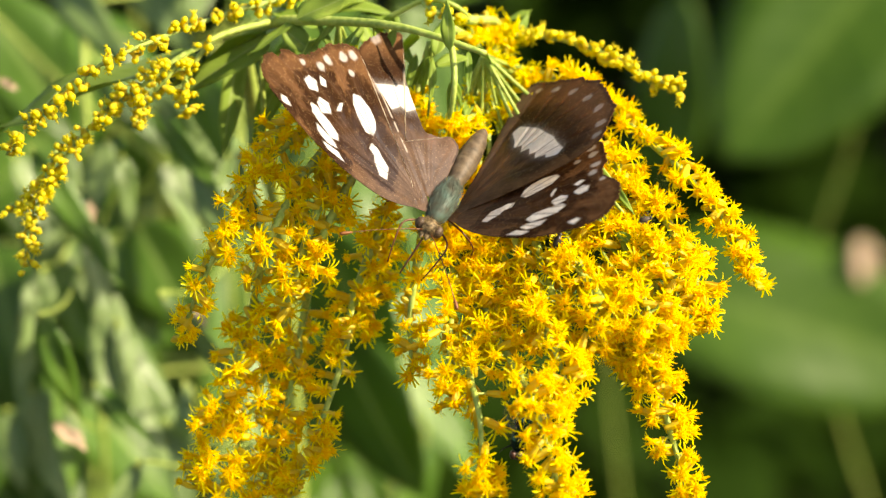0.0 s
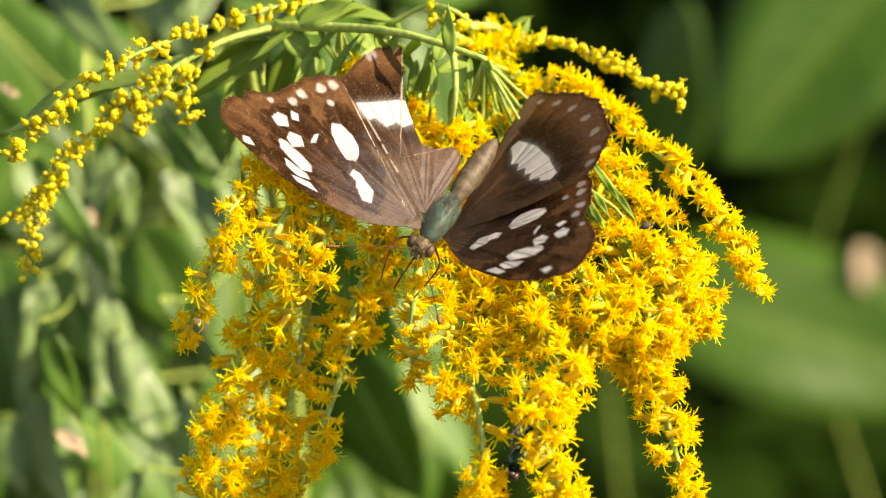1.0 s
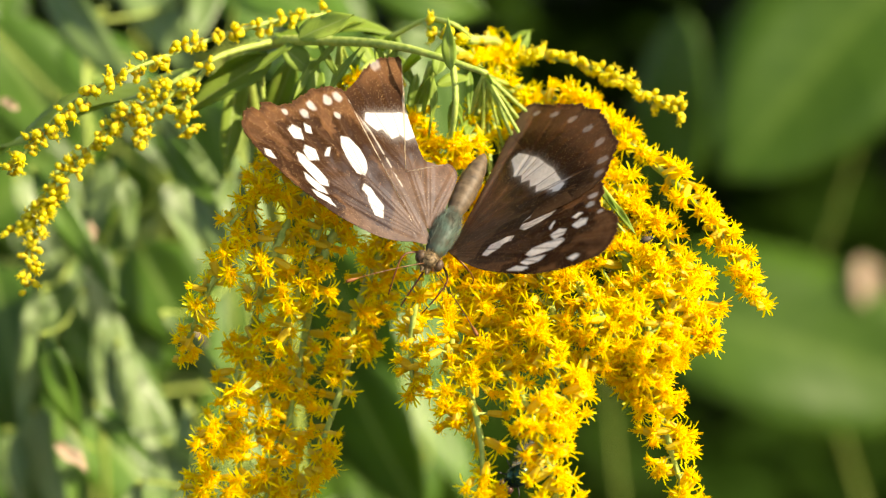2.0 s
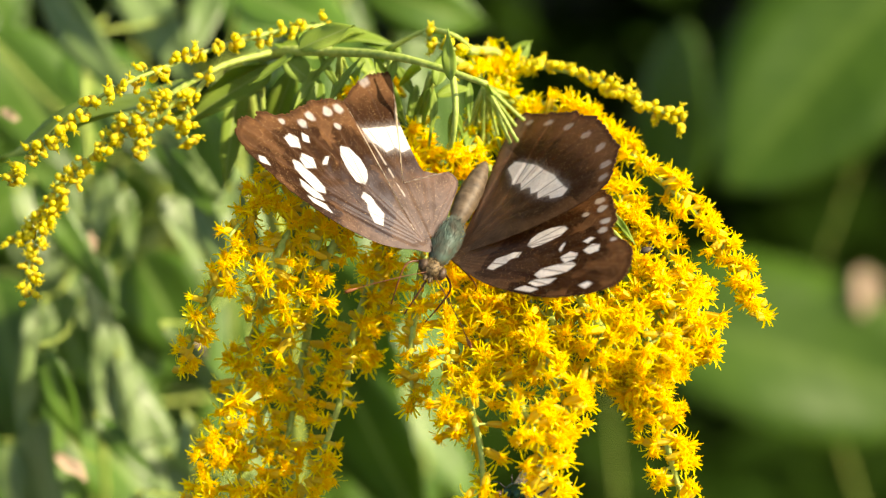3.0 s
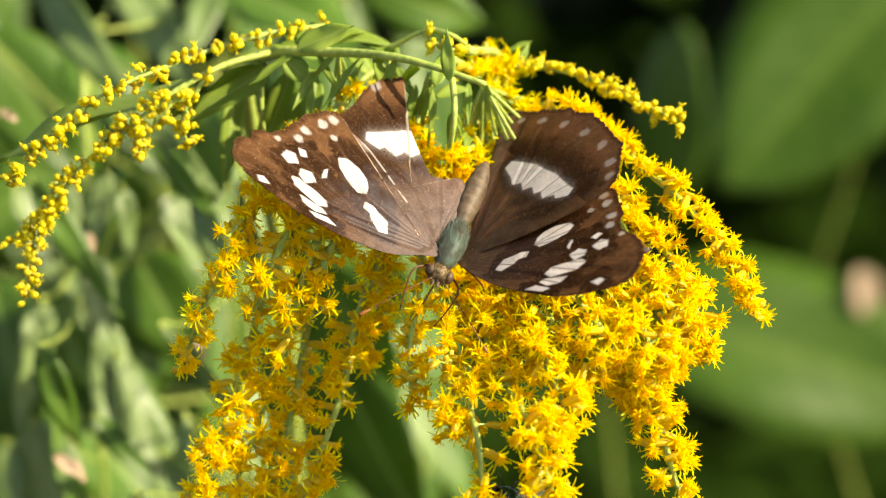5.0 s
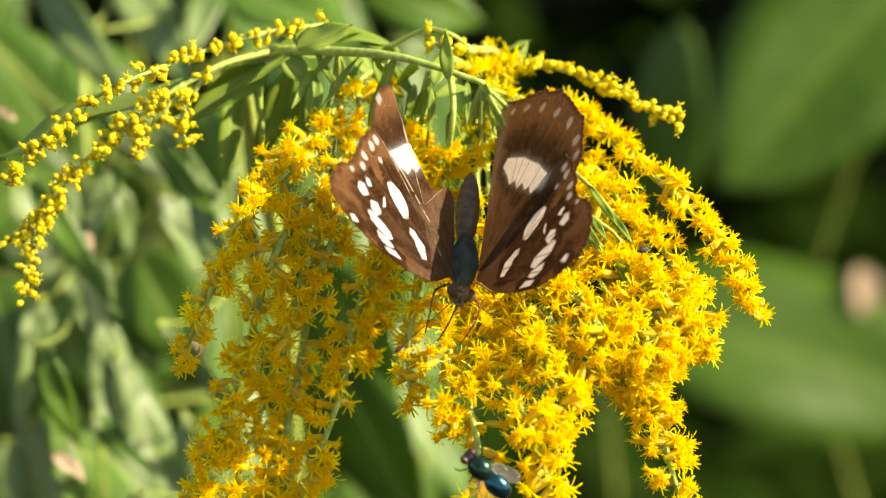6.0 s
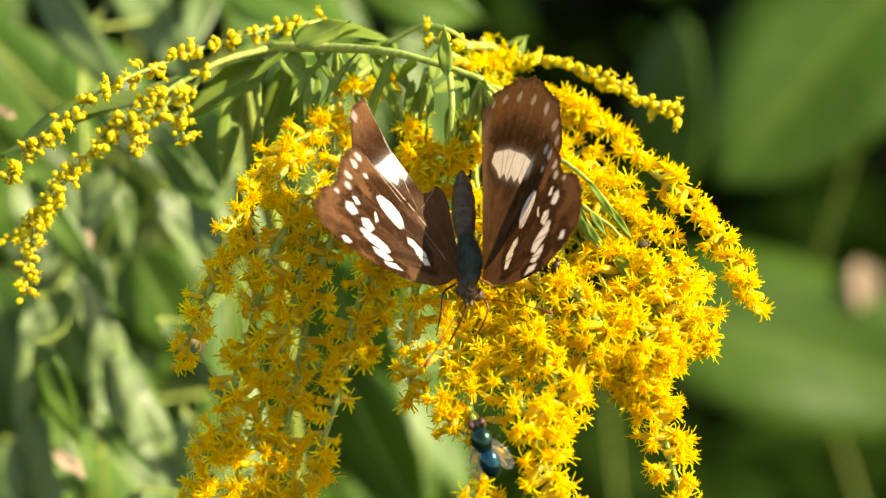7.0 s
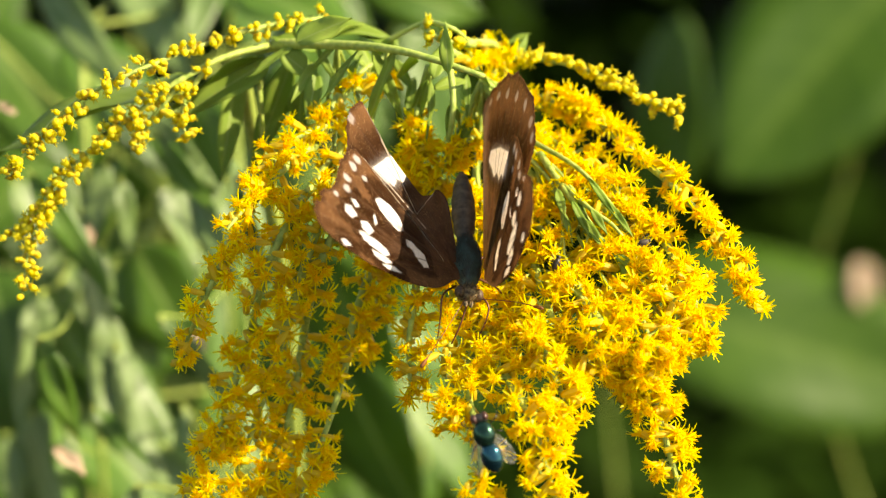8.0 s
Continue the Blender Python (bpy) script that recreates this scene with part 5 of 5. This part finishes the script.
    # seconds, then flap and sweep: right forewing, left forewing, right hindwing, left hindwing
    beats = (
        (0, 26.1, 3.3, 56.3, 2.0, 16.3, 4.4, 60.7, -0.1),
        (0.2, 22.5, 3.6, 50.9, -0.2, 20.1, 4.6, 53.7, 3.0),
        (0.3, 38.4, 0.2, 56.6, -0.2, 35.4, 3.5, 57.1, 6.2),
        (0.4, 49.5, 3.9, 54.8, -8.0, 36.8, 6.7, 53.4, 3.1),
        (0.5, 29.4, 4.9, 51.7, -2.6, 24.6, 4.6, 54.4, 0.7),
        (0.6, 29.8, 2.3, 52.8, 0.1, 24.4, 5.3, 53.6, 2.3),
        (0.7, 48.3, 3.6, 70.3, 3.2, 36.7, 7.9, 70.6, 9.2),
        (0.8, 39.6, 1.5, 72.5, -0.0, 35.2, 3.9, 67.1, 5.4),
        (0.9, 23.8, 0.1, 58.9, 3.5, 22.5, 0.7, 57.7, 4.5),
        (1, 10.7, 3.0, 51.9, 3.4, 9.8, 1.5, 55.4, 7.4),
        (1.2, 19.4, 0.6, 62.0, 4.6, 17.6, 1.6, 62.4, 7.2),
        (1.5, 3.4, 3.5, 48.5, 5.8, -1.6, -0.3, 58.0, 6.1),
        (1.7, 14.3, 1.4, 56.0, 3.8, 12.6, 3.6, 58.1, 3.6),
        (2.8, 22.1, 1.8, 60.0, 3.3, 22.4, 2.9, 63.2, -1.7),
        (3, 11.4, 6.0, 52.0, 1.6, 10.4, 2.4, 58.4, 3.7),
        (3.5, 9.4, 6.6, 58.5, 2.8, 8.8, 1.0, 65.0, 3.9),
        (4, 16.6, 5.6, 57.8, 4.0, 13.3, 1.6, 62.1, 5.0),
        (4.2, 8.1, 3.7, 53.9, 6.2, 9.2, 6.8, 54.3, 5.5),
        (4.3, 14.1, 3.3, 56.7, 3.6, 13.4, 5.6, 57.5, 3.4),
        (4.5, 26.7, 4.3, 60.0, 1.5, 19.7, 3.6, 64.8, 1.8),
        (4.7, 8.6, 5.2, 51.9, 3.4, 9.2, 8.2, 55.9, 6.2),
        (5.8, 18.2, 2.0, 69.5, -0.2, 19.5, 0.5, 62.7, -2.6),
        (5.9, 34.2, -1.1, 81.5, -4.5, 30.3, -1.8, 79.1, -4.8),
        (6, 34.2, -3.1, 87.6, -5.6, 30.5, -1.2, 85.2, -4.4),
        (6.1, 25.8, -3.6, 71.4, -2.9, 24.6, -2.2, 71.3, -5.6),
        (6.2, 23.5, -2.0, 64.9, -1.4, 25.4, -4.2, 69.5, -4.4),
        (6.3, 27.8, -1.9, 79.2, -1.9, 27.1, -4.0, 74.3, -6.4),
        (6.4, 32.7, 1.0, 104.9, -6.6, 30.1, -2.9, 93.9, -6.6),
        (6.5, 28.2, -4.7, 97.5, -4.6, 29.4, -4.2, 93.9, -7.9),
        (6.6, 20.5, -0.5, 85.4, -4.8, 20.4, -2.6, 86.4, -3.9),
        (6.7, 7.0, 2.7, 77.9, -1.9, 7.5, 1.9, 78.7, -4.2),
        (6.9, 22.4, -3.0, 90.0, -2.2, 20.6, -5.0, 86.5, -5.4),
        (7, 25.0, -3.2, 95.9, -2.1, 22.6, -4.3, 93.7, -4.2),
        (7.1, 19.9, -2.9, 84.7, -1.9, 18.4, -3.9, 81.3, -6.7),
        (7.2, 13.6, -2.4, 73.9, -0.4, 14.1, -1.1, 71.8, -6.4),
        (7.3, 22.6, -1.8, 75.0, -4.0, 21.7, -2.6, 74.7, -4.7),
        (7.4, 33.9, -2.4, 82.5, -3.4, 32.1, -3.9, 81.0, -3.2),
        (7.5, 38.5, -3.3, 84.1, -5.0, 38.4, -4.3, 81.7, -4.6),
        (7.6, 29.7, -4.3, 76.9, -2.7, 30.0, -4.2, 75.0, -3.2),
        (7.7, 18.4, -2.6, 70.5, -2.0, 19.2, -1.8, 69.7, -3.9),
        (7.8, 17.8, -3.4, 74.1, -1.4, 18.1, -2.6, 72.2, -5.2),
        (7.9, 26.3, -5.0, 87.9, 1.7, 25.1, -4.5, 83.3, -3.1),
        (8, 29.3, -3.6, 104.3, -4.3, 23.9, -1.9, 98.9, -5.2),
    )
    for side, i, name, drop in ((-1, 1, "fore", 0.0), (1, 3, "fore", 0.0), (-1, 5, "hind", -0.0004), (1, 7, "hind", -0.0004)):
        walk(butterfly_parts[name, side], [(row[0], hinge(side, row[i], row[i + 1], drop)) for row in beats])
    # seconds and the way each antenna points, on the body
    feelers = (
        (0, -0.776, -0.630, 0.016, 0.677, -0.736, -0.002),
        (0.5, -0.782, -0.624, 0.012, 0.631, -0.748, -0.203),
        (1, -0.822, -0.567, 0.053, 0.642, -0.729, 0.237),
        (1.5, -0.656, -0.752, 0.064, 0.825, -0.548, 0.139),
        (3, -0.709, -0.701, -0.073, 0.718, -0.684, 0.131),
        (3.5, -0.706, -0.687, -0.174, 0.695, -0.692, 0.195),
        (4, -0.610, -0.793, 0.009, 0.805, -0.593, 0.025),
        (4.5, -0.600, -0.800, -0.031, 0.804, -0.592, -0.043),
        (6, -0.545, -0.769, -0.334, 0.747, -0.564, 0.353),
        (6.5, -0.571, -0.749, -0.336, 0.428, -0.579, 0.694),
        (7, -0.403, -0.866, -0.297, 0.565, -0.429, 0.705),
        (7.5, -0.472, -0.882, -0.007, 0.614, -0.454, 0.646),
        (8, -0.445, -0.842, -0.306, 0.454, -0.454, 0.767),
    )
    for side, i in ((-1, 1), (1, 4)):
        walk(butterfly_parts["antenna", side], [(row[0], Matrix.Translation((side * 0.0008, -0.0050, -0.0004)) @ Vector(row[i:i + 3]).to_track_quat("-Y", "Z").to_matrix().to_4x4()) for row in feelers])
    # seconds, place on the spray in mm, heading in degrees from the right towards up
    trail = (
        (0, 13.6, -38.6, 9, 260),
        (0.5, 13.2, -39.0, 9, 258),
        (1, 13.0, -41.1, 9, 240),
        (1.5, 12.9, -41.0, 9, 230),
        (3, 12.5, -42.9, 6, 200),
        (4, 11.8, -43.3, 8, 165),
        (4.7, 11.3, -42.9, 10, 155),
        (5.8, 8.0, -39.7, 27, 160),
        (6, 6.5, -37.1, 27, 135),
        (6.2, 5.5, -35.4, 27, 122),
        (6.6, 5.0, -34.5, 27, 117),
        (7, 6.7, -33.0, 27, 109),
        (7.4, 7.0, -32.6, 27, 112),
        (8, 7.1, -32.5, 27, 108),
    )
    rows = []
    for t, u, v, w, heading in trail:
        ahead = U * math.cos(radians(heading)) + V * math.sin(radians(heading))
        side = (-ahead).cross(W)
        rows.append((t, Matrix.Translation(at(u, v, w)) @ Matrix((side, -ahead, W)).transposed().to_4x4()))
    walk(bluebottle, rows)


motions()
